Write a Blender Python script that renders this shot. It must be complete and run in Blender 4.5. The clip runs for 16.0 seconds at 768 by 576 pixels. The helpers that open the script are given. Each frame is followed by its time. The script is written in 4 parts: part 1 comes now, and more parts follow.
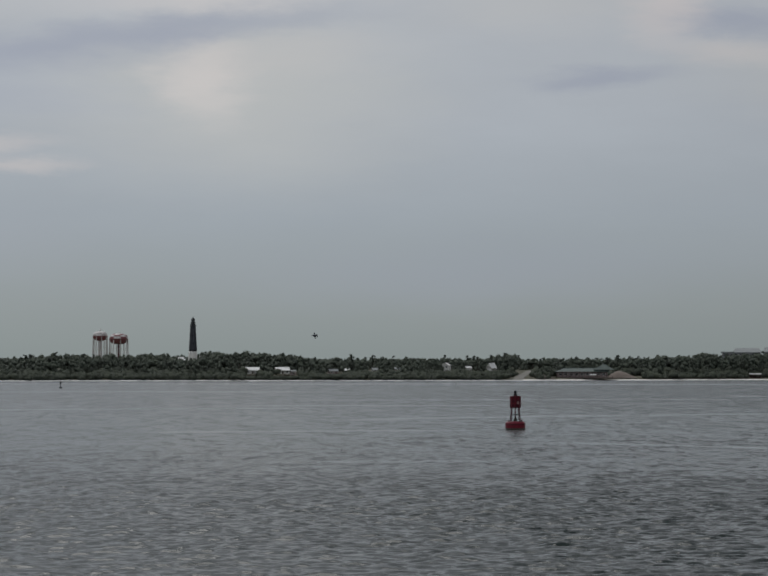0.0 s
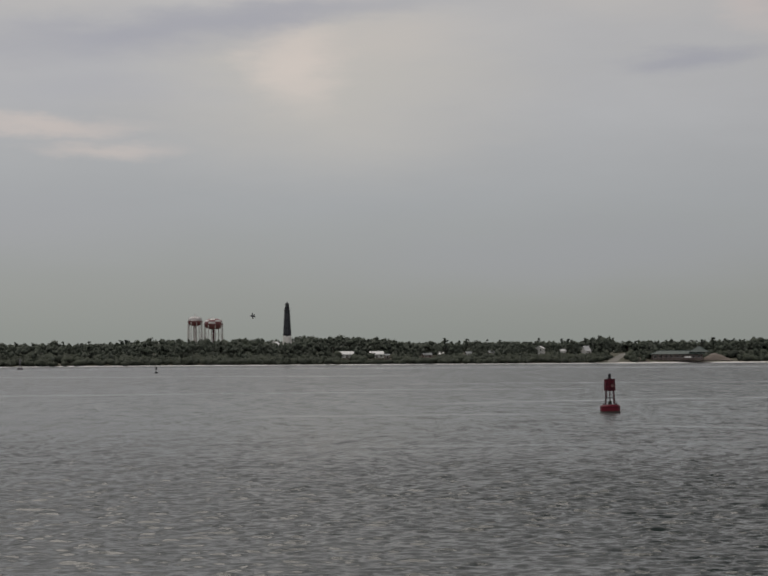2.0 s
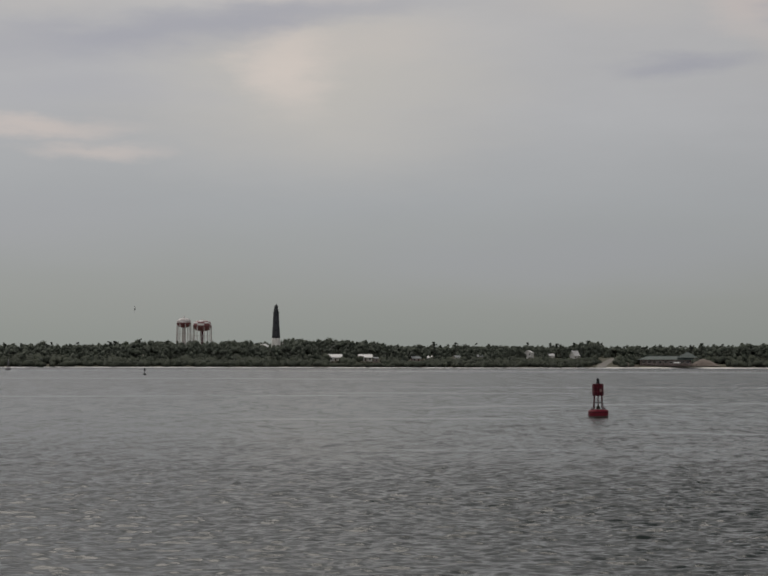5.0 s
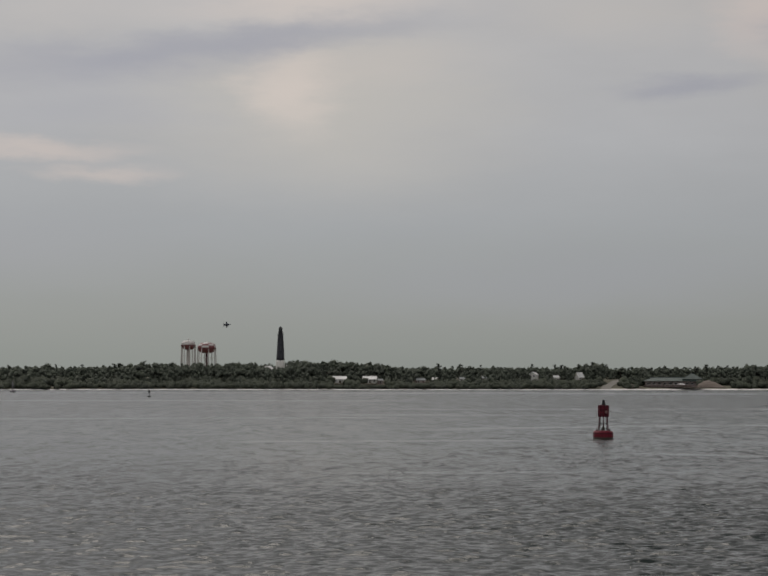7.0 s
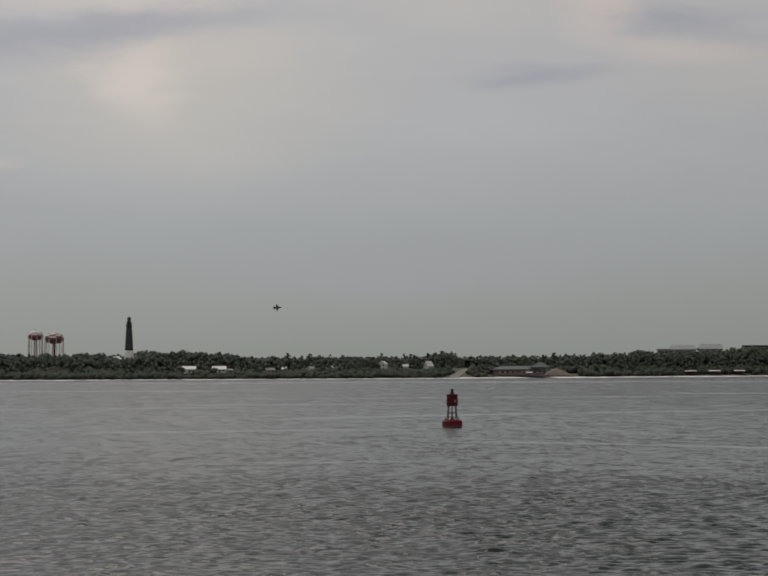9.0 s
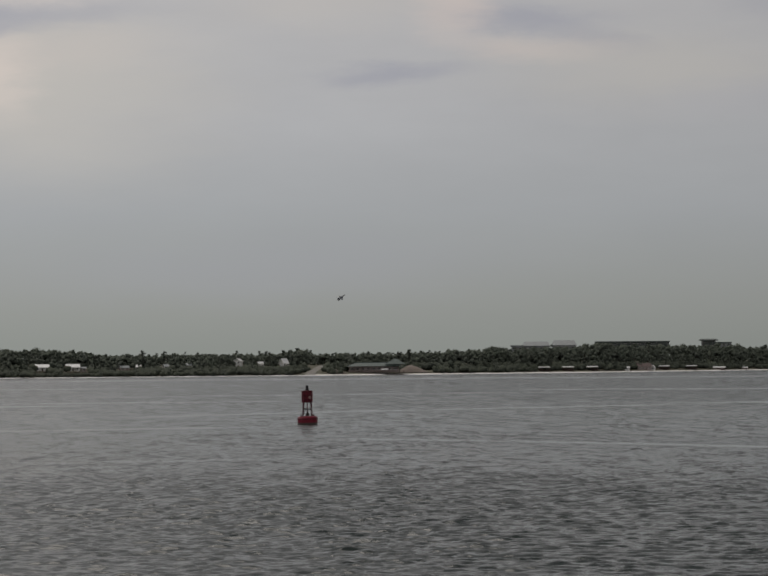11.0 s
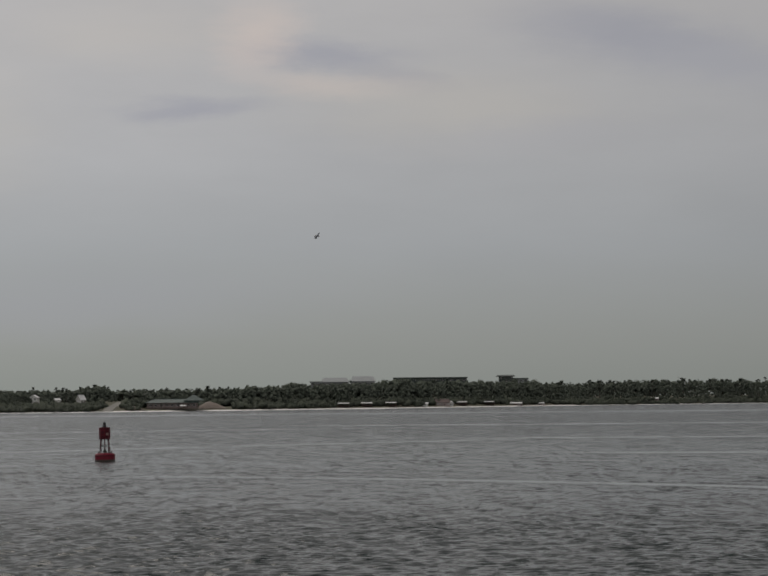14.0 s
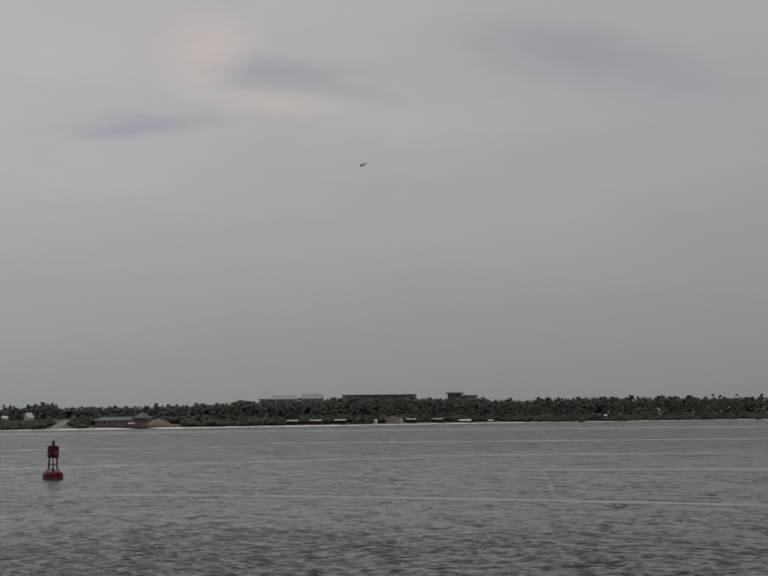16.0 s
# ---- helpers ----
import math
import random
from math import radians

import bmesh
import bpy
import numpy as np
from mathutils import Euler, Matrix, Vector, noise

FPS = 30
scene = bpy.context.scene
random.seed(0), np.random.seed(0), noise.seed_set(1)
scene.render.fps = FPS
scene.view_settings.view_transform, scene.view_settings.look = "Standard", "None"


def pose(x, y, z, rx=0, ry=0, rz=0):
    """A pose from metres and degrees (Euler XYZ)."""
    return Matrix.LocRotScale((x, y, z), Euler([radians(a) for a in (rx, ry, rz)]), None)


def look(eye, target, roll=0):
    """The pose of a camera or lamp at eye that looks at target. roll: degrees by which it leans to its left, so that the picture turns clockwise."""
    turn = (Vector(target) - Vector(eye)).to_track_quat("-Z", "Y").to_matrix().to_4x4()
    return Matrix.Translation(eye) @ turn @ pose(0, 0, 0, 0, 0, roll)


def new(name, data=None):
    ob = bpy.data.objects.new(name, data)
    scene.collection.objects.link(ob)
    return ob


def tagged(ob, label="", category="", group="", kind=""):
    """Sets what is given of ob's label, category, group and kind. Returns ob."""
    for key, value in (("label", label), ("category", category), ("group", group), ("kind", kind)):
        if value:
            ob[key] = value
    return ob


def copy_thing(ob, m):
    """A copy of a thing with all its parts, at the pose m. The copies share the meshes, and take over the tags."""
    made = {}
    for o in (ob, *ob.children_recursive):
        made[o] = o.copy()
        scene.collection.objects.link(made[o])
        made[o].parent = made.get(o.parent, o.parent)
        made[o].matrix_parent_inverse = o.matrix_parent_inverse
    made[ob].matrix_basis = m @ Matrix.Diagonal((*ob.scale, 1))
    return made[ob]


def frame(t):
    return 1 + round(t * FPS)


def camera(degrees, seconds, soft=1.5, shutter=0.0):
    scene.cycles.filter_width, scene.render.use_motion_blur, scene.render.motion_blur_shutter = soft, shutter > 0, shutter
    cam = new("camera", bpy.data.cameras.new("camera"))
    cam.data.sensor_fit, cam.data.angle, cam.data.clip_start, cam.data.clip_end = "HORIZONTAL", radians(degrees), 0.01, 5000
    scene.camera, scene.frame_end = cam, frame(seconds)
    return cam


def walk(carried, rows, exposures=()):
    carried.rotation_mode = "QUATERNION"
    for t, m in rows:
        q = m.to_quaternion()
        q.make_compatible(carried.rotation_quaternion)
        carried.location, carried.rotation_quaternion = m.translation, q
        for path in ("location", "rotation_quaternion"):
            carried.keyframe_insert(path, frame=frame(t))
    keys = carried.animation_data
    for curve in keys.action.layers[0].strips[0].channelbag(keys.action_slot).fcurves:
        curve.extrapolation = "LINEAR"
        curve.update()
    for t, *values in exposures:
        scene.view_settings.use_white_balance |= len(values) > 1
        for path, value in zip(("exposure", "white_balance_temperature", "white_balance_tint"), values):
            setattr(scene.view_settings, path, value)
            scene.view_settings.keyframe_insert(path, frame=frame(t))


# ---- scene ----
# ---- camera ----
EYE = (0.0, 0.0, 7.15)
LENS = 20.2


def aim(yaw, pitch, roll):
    """Camera pose: yaw to the right of the lighthouse, pitch above the horizon, degrees."""
    a, p = radians(yaw), radians(pitch)
    way = Vector((math.sin(a) * math.cos(p), math.cos(a) * math.cos(p), math.sin(p)))
    return look(EYE, Vector(EYE) + way * 100, roll)


cam = camera(LENS, 16.0, soft=1.8, shutter=0.2)
CAM_ROWS = [
    (0.0, 5.072, 2.221, 0.06), (0.5, 4.796, 2.239, 0.053), (1.0, 3.711, 2.009, -0.061), (1.5, 3.249, 1.891, -0.245),
    (2.0, 2.587, 1.794, -0.25), (2.5, 1.6, 1.813, -0.399), (3.0, 1.382, 1.769, -0.647), (3.5, 1.84, 1.897, -0.225),
    (4.0, 2.942, 1.974, 0.021), (4.2, 3.163, 1.836, 0.194), (6.3, 2.269, 2.162, 0.249), (6.5, 2.468, 2.239, 0.226),
    (7.0, 2.755, 2.459, 0.128), (7.5, 3.238, 2.482, 0.17), (8.0, 4.242, 2.504, 0.187), (8.5, 5.466, 2.221, -0.168),
    (9.0, 6.758, 2.176, -0.182), (9.2, 7.155, 2.092, -0.223), (11.3, 11.267, 2.1, -0.344), (11.5, 11.751, 2.114, -0.278),
    (12.0, 13.184, 2.221, -0.201), (12.5, 14.221, 2.353, -0.334), (13.0, 15.31, 2.898, -0.385), (13.5, 15.726, 2.917, -0.467),
    (14.0, 15.949, 2.997, -0.524), (14.5, 16.092, 3.315, -0.548), (15.0, 16.824, 3.549, -0.556), (15.5, 16.975, 3.605, -0.511),
    (16.0, 17.31, 3.443, -0.587),
]
walk(cam, [(t, aim(y, p, r)) for t, y, p, r in CAM_ROWS], exposures=[(0.0, -0.09, 6200, 9), (0.6, -0.09, 6200, 9), (1.5, -0.07, 6750, 12), (16.0, -0.08, 6750, 12)])


# ---- sky and sun ----
class Nodes:
    """Short hand for building a node tree."""

    def __init__(self, tree):
        self.tree = tree
        self.tree.nodes.clear()

    def add(self, kind, inputs=(), **settings):
        n = self.tree.nodes.new(kind)
        if "operation" in settings:
            n.operation = settings["operation"]
        if "data_type" in settings:
            n.data_type, n.blend_type = settings["data_type"], settings["blend_type"]
        if "interpolation_type" in settings:
            n.interpolation_type = settings["interpolation_type"]
        if "sky_type" in settings:
            n.sky_type, n.sun_disc = settings["sky_type"], False
            n.sun_elevation, n.sun_rotation = settings["elevation"], settings["rotation"]
        for key, value in dict(inputs).items():
            if isinstance(value, bpy.types.NodeSocket):
                self.tree.links.new(value, n.inputs[key])
            else:
                n.inputs[key].default_value = value
        return n

    def math(self, op, a, b=0.0, c=0.0):
        return self.add("ShaderNodeMath", {0: a, 1: b, 2: c}, operation=op).outputs[0]

    def mix(self, fac, a, b, blend="MIX"):
        n = self.add("ShaderNodeMix", {0: fac}, data_type="RGBA", blend_type=blend)
        for key, value in ((6, a), (7, b)):
            if isinstance(value, bpy.types.NodeSocket):
                self.tree.links.new(value, n.inputs[key])
            else:
                n.inputs[key].default_value = (*value[:3], 1)
        return n.outputs[2]

    def ramp(self, fac, stops, smooth=False):
        n = self.add("ShaderNodeValToRGB", {0: fac})
        n.color_ramp.interpolation = "EASE" if smooth else "LINEAR"
        while len(n.color_ramp.elements) < len(stops):
            n.color_ramp.elements.new(0.5)
        for e, (pos, col) in zip(n.color_ramp.elements, stops):
            e.position = pos
            e.color = (*col, 1) if len(col) == 3 else col
        return n.outputs[0]

    def noise(self, vector, scale, detail=4.0, rough=0.55):
        return self.add("ShaderNodeTexNoise", {"Vector": vector, "Scale": scale, "Detail": detail, "Roughness": rough})

    def smooth(self, value, lo, hi, out0=0.0, out1=1.0):
        return self.add("ShaderNodeMapRange", {0: value, 1: lo, 2: hi, 3: out0, 4: out1}, interpolation_type="SMOOTHSTEP").outputs[0]


SUN_AZ, SUN_EL = -24.0, 54.0


def sky():
    world = bpy.data.worlds.new("overcast_sky")
    world.use_nodes = True
    scene.world = world
    n = Nodes(world.node_tree)
    d = n.add("ShaderNodeTexCoord").outputs["Generated"]
    sep = n.add("ShaderNodeSeparateXYZ", {0: d})
    az = n.math("MULTIPLY", n.math("ARCTAN2", sep.outputs[0], sep.outputs[1]), 57.2958)
    el = n.math("MULTIPLY", n.math("ARCSINE", sep.outputs[2]), 57.2958)
    flat = n.add("ShaderNodeCombineXYZ", {0: n.math("MULTIPLY", az, 0.15), 1: n.math("MULTIPLY", el, 0.5), 2: 0.0}).outputs[0]
    fine = n.noise(flat, 1.0, 6.0, 0.6)
    wide = n.noise(flat, 0.35, 3.0, 0.5)
    warp = n.noise(flat, 1.7, 5.0, 0.62)
    ws = n.add("ShaderNodeSeparateXYZ", {0: warp.outputs["Color"]})
    az2 = n.math("ADD", az, n.math("MULTIPLY", n.math("SUBTRACT", ws.outputs[0], 0.5), 3.4))
    el2 = n.math("ADD", el, n.math("MULTIPLY", n.math("SUBTRACT", ws.outputs[1], 0.5), 1.25))
    base = n.ramp(n.math("DIVIDE", el, 90.0), [
        (0.0, (0.242, 0.273, 0.262)), (0.018, (0.285, 0.308, 0.305)), (0.045, (0.345, 0.37, 0.392)), (0.075, (0.415, 0.43, 0.45)),
        (0.115, (0.46, 0.465, 0.475)), (0.2, (0.47, 0.47, 0.475)), (0.5, (0.45, 0.46, 0.48)), (1.0, (0.5, 0.515, 0.54))])
    # soft mottling of the cloud deck, flatter towards the horizon
    mott = n.math("MULTIPLY_ADD", fine.outputs[0], 0.16, 0.92)
    mott = n.math("MULTIPLY", mott, n.math("MULTIPLY_ADD", wide.outputs[0], 0.22, 0.89))
    mott = n.math("ADD", 1.0, n.math("MULTIPLY", n.math("SUBTRACT", mott, 1.0), n.smooth(el, 1.0, 7.0, 0.25, 1.0)))
    col = n.mix(1.0, base, n.add("ShaderNodeCombineColor", {0: mott, 1: mott, 2: mott}).outputs[0], "MULTIPLY")
    # clouds: azimuth, elevation, half width, half height, colour, strength, slant
    for a, e, sa, se, c, k, tilt in CLOUDS:
        du = n.math("SUBTRACT", az2, a)
        u = n.math("DIVIDE", du, sa)
        v = n.math("DIVIDE", n.math("SUBTRACT", n.math("SUBTRACT", el2, e), n.math("MULTIPLY", du, tilt)), se)
        q = n.math("SQRT", n.math("ADD", n.math("MULTIPLY", u, u), n.math("MULTIPLY", v, v)))
        col = n.mix(n.smooth(q, 0.05, 1.6, k, 0.0), col, c)
    # the sky is brighter on the sun's side and dims to the right
    side = n.math("MULTIPLY", n.smooth(az, -6.0, 60.0, 1.05, 0.68), n.smooth(az, 60.0, 180.0, 1.0, 1.544))
    # extra dimming added above the view, to darken the water on the right
    dim_above = n.math("MULTIPLY", n.smooth(el, 10.0, 32.0), n.math("MULTIPLY", n.smooth(az, -2.0, 28.0, 0.0, 0.42), n.smooth(az, 60.0, 180.0, 1.0, 0.0)))
    side = n.math("MULTIPLY", side, n.math("SUBTRACT", 1.0, dim_above))
    col = n.mix(1.0, col, n.add("ShaderNodeCombineColor", {0: side, 1: side, 2: side}).outputs[0], "MULTIPLY")
    nishita = n.add("ShaderNodeTexSky", sky_type="NISHITA", elevation=radians(SUN_EL), rotation=radians(SUN_AZ))
    thin = n.mix(1.0, nishita.outputs[0], (0.1, 0.1, 0.1), "MULTIPLY")
    col = n.mix(0.03, col, thin)
    bg = n.add("ShaderNodeBackground", {0: col, 1: SKY_GAIN})
    n.add("ShaderNodeOutputWorld", {0: bg.outputs[0]})


SKY_GAIN = 1.0
LIT, WARM, DARK, MID = (0.66, 0.595, 0.55), (0.60, 0.535, 0.50), (0.335, 0.35, 0.405), (0.385, 0.40, 0.445)
CLOUDS = [
    (1.2, 7.2, 4.6, 2.2, (0.50, 0.49, 0.46), 0.75, 0.0),
    (0.35, 7.75, 1.15, 1.1, LIT, 0.68, 0.0),
    (2.2, 8.3, 2.6, 0.7, (0.54, 0.51, 0.48), 0.45, 0.08),
    (0.6, 10.0, 3.6, 0.55, LIT, 0.55, 0.05),
    (-4.6, 8.35, 3.6, 0.62, DARK, 0.72, 0.06),
    (-0.4, 9.05, 4.2, 0.42, DARK, 0.75, 0.10),
    (-6.0, 9.6, 3.0, 0.5, (0.50, 0.49, 0.48), 0.5, 0.05),
    (-6.6, 6.12, 2.6, 0.26, WARM, 0.6, -0.03),
    (-5.0, 5.5, 1.7, 0.22, WARM, 0.5, -0.03),
    (-5.4, 7.1, 3.0, 0.5, MID, 0.4, 0.0),
    (-7.0, 3.6, 4.0, 1.0, (0.34, 0.355, 0.385), 0.45, 0.0),
    (9.0, 9.7, 3.0, 0.8, (0.50, 0.49, 0.475), 0.6, 0.0),
    (7.5, 2.6, 6.0, 0.9, (0.325, 0.345, 0.39), 0.4, 0.02),
    (10.9, 7.8, 1.75, 0.30, DARK, 0.75, 0.02),
    (14.6, 9.2, 2.0, 0.42, DARK, 0.75, -0.05),
    (16.4, 8.45, 1.1, 0.5, DARK, 0.62, -0.25),
    (12.6, 9.7, 1.2, 0.9, WARM, 0.65, 0.0),
    (14.6, 8.35, 1.9, 0.4, WARM, 0.5, -0.1),
    (18.0, 7.7, 4.2, 1.0, (0.49, 0.48, 0.455), 0.6, -0.04),
    (22.6, 9.5, 3.0, 0.7, DARK, 0.75, -0.12),
    (25.2, 8.7, 2.6, 0.7, MID, 0.7, -0.12),
    (20.5, 7.0, 2.6, 0.5, MID, 0.35, 0.05),
]
sky()
sun = new("sun", bpy.data.lights.new("sun", "SUN"))
sun.data.energy, sun.data.angle, sun.data.color = 0.95, radians(45), (1.0, 0.95, 0.88)
sun_way = Vector((math.sin(radians(SUN_AZ)) * math.cos(radians(SUN_EL)), math.cos(radians(SUN_AZ)) * math.cos(radians(SUN_EL)), math.sin(radians(SUN_EL))))
sun.matrix_world = look(sun_way * 300, (0, 0, 0))


# ---- materials ----
def paint(name, color, rough=0.6, metal=0.0, vary=0.25, scale=0.5, stain=None, bump=0.0, bump_scale=8.0, each=0.0, island=0.0, spec=0.5, dense=0.0):
    """A surface with variation at two scales, stains and fine relief."""
    m = bpy.data.materials.new(name)
    m.use_nodes = True
    n = Nodes(m.node_tree)
    at = n.add("ShaderNodeTexCoord").outputs["Object"]
    big, small = n.noise(at, scale, 4.0), n.noise(at, scale * 9, 5.0)
    f = n.math("ADD", n.math("MULTIPLY", big.outputs[0], 0.65), n.math("MULTIPLY", small.outputs[0], 0.35))
    col = n.mix(f, [c * (1 - vary) for c in color], [min(c * (1 + vary), 0.95) for c in color])
    if stain:
        col = n.mix(n.smooth(n.noise(at, scale * 2.3, 6.0, 0.65).outputs[0], 0.54, 0.7, 0.0, 0.75), col, stain)
    for amount, socket in ((each, "obj"), (island, "isl")):
        if amount:
            r = n.add("ShaderNodeObjectInfo").outputs["Random"] if socket == "obj" else n.add("ShaderNodeNewGeometry").outputs["Random Per Island"]
            k = n.math("MULTIPLY_ADD", r, 2 * amount, 1 - amount)
            col = n.mix(1.0, col, n.add("ShaderNodeCombineColor", {0: k, 1: k, 2: n.math("POWER", k, 0.7)}).outputs[0], "MULTIPLY")
    ins = {"Base Color": col, "Metallic": metal, "Roughness": n.smooth(small.outputs[0], 0.25, 0.75, max(rough - 0.12, 0.05), min(rough + 0.12, 1)), "Specular IOR Level": spec}
    if bump:
        ins["Normal"] = n.add("ShaderNodeBump", {"Strength": 0.6, "Distance": bump, "Height": n.noise(at, bump_scale, 4.0).outputs[0]}).outputs[0]
    if dense:
        # a mass of small leaves takes light much as one soft slope does
        up = n.add("ShaderNodeVectorMath", {0: n.add("ShaderNodeNewGeometry").outputs["Normal"], 1: (0.0, -0.45 * dense, dense)}, operation="ADD")
        ins["Normal"] = n.add("ShaderNodeVectorMath", {0: up.outputs[0]}, operation="NORMALIZE").outputs[0]
    p = n.add("ShaderNodeBsdfPrincipled", ins)
    n.add("ShaderNodeOutputMaterial", {0: p.outputs[0]})
    return m


def water_material():
    m = bpy.data.materials.new("harbour_water")
    m.use_nodes = True
    n = Nodes(m.node_tree)
    at = n.add("ShaderNodeTexCoord").outputs["Object"]
    s = n.add("ShaderNodeSeparateXYZ", {0: at})
    x, y = s.outputs[0], s.outputs[1]
    long = n.add("ShaderNodeCombineXYZ", {0: n.math("MULTIPLY", x, 0.012), 1: n.math("MULTIPLY", y, 0.012), 2: 0.0}).outputs[0]
    drift = n.noise(long, 1.0, 4.0, 0.6)
    streak = n.noise(n.add("ShaderNodeCombineXYZ", {0: n.math("MULTIPLY", x, 0.012), 1: n.math("MULTIPLY", y, 0.05), 2: 3.0}).outputs[0], 1.0, 5.0, 0.6)
    # smooth slicks lying across the harbour, by distance and azimuth
    slick = n.smooth(streak.outputs[0], 0.58, 0.74, 0.0, 0.5)
    far = n.math("SQRT", n.math("ADD", n.math("MULTIPLY", x, x), n.math("MULTIPLY", y, y)))
    az = n.math("MULTIPLY", n.math("ARCTAN2", x, y), 57.2958)
    wob = n.math("SUBTRACT", drift.outputs[0], 0.5)
    broken = n.smooth(n.noise(long, 3.1, 3.0).outputs[0], 0.36, 0.56, 0.5, 1.0)
    for r0, slope, ref, a0, a1, width, k in SLICKS:
        mid_r = n.math("MULTIPLY_ADD", n.math("SUBTRACT", az, ref), slope, r0)
        q = n.math("ABSOLUTE", n.math("DIVIDE", n.math("ADD", n.math("SUBTRACT", far, mid_r), n.math("MULTIPLY", wob, width * 2.2)), width))
        ends = n.math("MULTIPLY", n.smooth(az, a0 - 1.5, a0 + 1.5), n.smooth(az, a1 - 1.5, a1 + 1.5, 1.0, 0.0))
        band = n.math("MULTIPLY", n.math("MULTIPLY", n.smooth(q, 0.15, 1.0, k, 0.0), ends), broken)
        slick = n.math("MAXIMUM", slick, band)
    # ripples as slopes, so that they stay as steep far out as near by
    fine = n.noise(n.add("ShaderNodeMapping", {"Vector": at, "Scale": (1.6, 2.4, 1.0)}).outputs[0], 1.0, 3.0, 0.6)
    chop = n.noise(n.add("ShaderNodeMapping", {"Vector": at, "Scale": (0.62, 0.20, 1.0)}).outputs[0], 1.0, 4.0, 0.62)
    calm = n.math("SUBTRACT", 1.0, n.math("MULTIPLY", slick, 0.94))
    # cat's paws: patches where the ripple is rougher or flatter
    paw = n.noise(n.add("ShaderNodeMapping", {"Vector": at, "Scale": (0.34, 0.075, 1.0)}).outputs[0], 1.0, 5.0, 0.68)
    reach = n.noise(n.add("ShaderNodeMapping", {"Vector": at, "Scale": (0.13, 0.021, 1.0)}).outputs[0], 1.0, 5.0, 0.66)
    gust = n.math("MULTIPLY", n.smooth(paw.outputs[0], 0.36, 0.62, 0.66, 1.14), n.smooth(reach.outputs[0], 0.36, 0.62, 0.62, 1.2))
    steep = n.math("MULTIPLY", n.math("MULTIPLY", calm, gust), n.math("MULTIPLY", n.smooth(az, 0.0, 12.0, RIPPLE[0], RIPPLE[1]), n.smooth(far, 80.0, 260.0, 0.5, 1.0)))
    fs, cs = n.add("ShaderNodeSeparateXYZ", {0: fine.outputs["Color"]}), n.add("ShaderNodeSeparateXYZ", {0: chop.outputs["Color"]})
    slopes = [n.math("MULTIPLY", steep, n.math("ADD", n.math("SUBTRACT", fs.outputs[k], 0.5), n.math("MULTIPLY", n.math("SUBTRACT", cs.outputs[k], 0.5), 0.55))) for k in (0, 1)]
    # far ripples lean towards the near shore, added to darken the far water
    near_lean = n.math("MULTIPLY", steep, n.smooth(far, 180.0, 600.0, 0.0, 0.06))
    tilt = n.add("ShaderNodeCombineXYZ", {0: n.math("MULTIPLY", slopes[0], 0.7), 1: n.math("SUBTRACT", slopes[1], near_lean), 2: 0.0})
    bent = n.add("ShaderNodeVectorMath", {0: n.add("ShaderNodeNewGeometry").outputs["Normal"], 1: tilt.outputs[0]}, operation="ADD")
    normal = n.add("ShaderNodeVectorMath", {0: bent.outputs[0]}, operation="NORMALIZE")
    col = n.mix(drift.outputs[0], (0.011, 0.019, 0.017), (0.023, 0.032, 0.028))
    p = n.add("ShaderNodeBsdfPrincipled", {"Base Color": col, "Roughness": n.math("MULTIPLY_ADD", calm, 0.10, 0.08), "IOR": 1.333, "Normal": normal.outputs[0]})
    n.add("ShaderNodeOutputMaterial", {0: p.outputs[0]})
    return m


def checker_red():
    return paint("red_paint", (0.21, 0.072, 0.075), 0.5, vary=0.2, scale=0.3, stain=(0.24, 0.12, 0.09))


# steepness of the fine ripple on the sheltered and on the windy side
RIPPLE = (1.6, 2.7)
# distance, metres per degree, reference azimuth, first and last azimuth, half width, strength
SLICKS = [
    (350, 5, 10, 4.5, 19, 7.4, 1), (413, 0, 20, 18.5, 26, 9.5, 1), (296, -0.5, 24, 21, 33, 6.9, 1), (212, -2.3, 12.5, 9.5, 33, 4.2, 1),
    (414, 2, -1, -9, 2.5, 9.5, 1), (452, 1.5, 3.5, 1.5, 8.5, 9.5, 1), (760, 0, 0, -8, 3, 27.4, 0.9), (259, 1, 3, -1, 7.5, 4.2, 0.7),
    (560, 3, 10, 3, 16, 14.7, 0.6), (640, 0, 10, 14, 30, 23.2, 0.8), (1250, 0, 0, -13, 34, 126.4, 0.7), (172, 0.5, 6, 2, 13, 3.2, 0.4)]
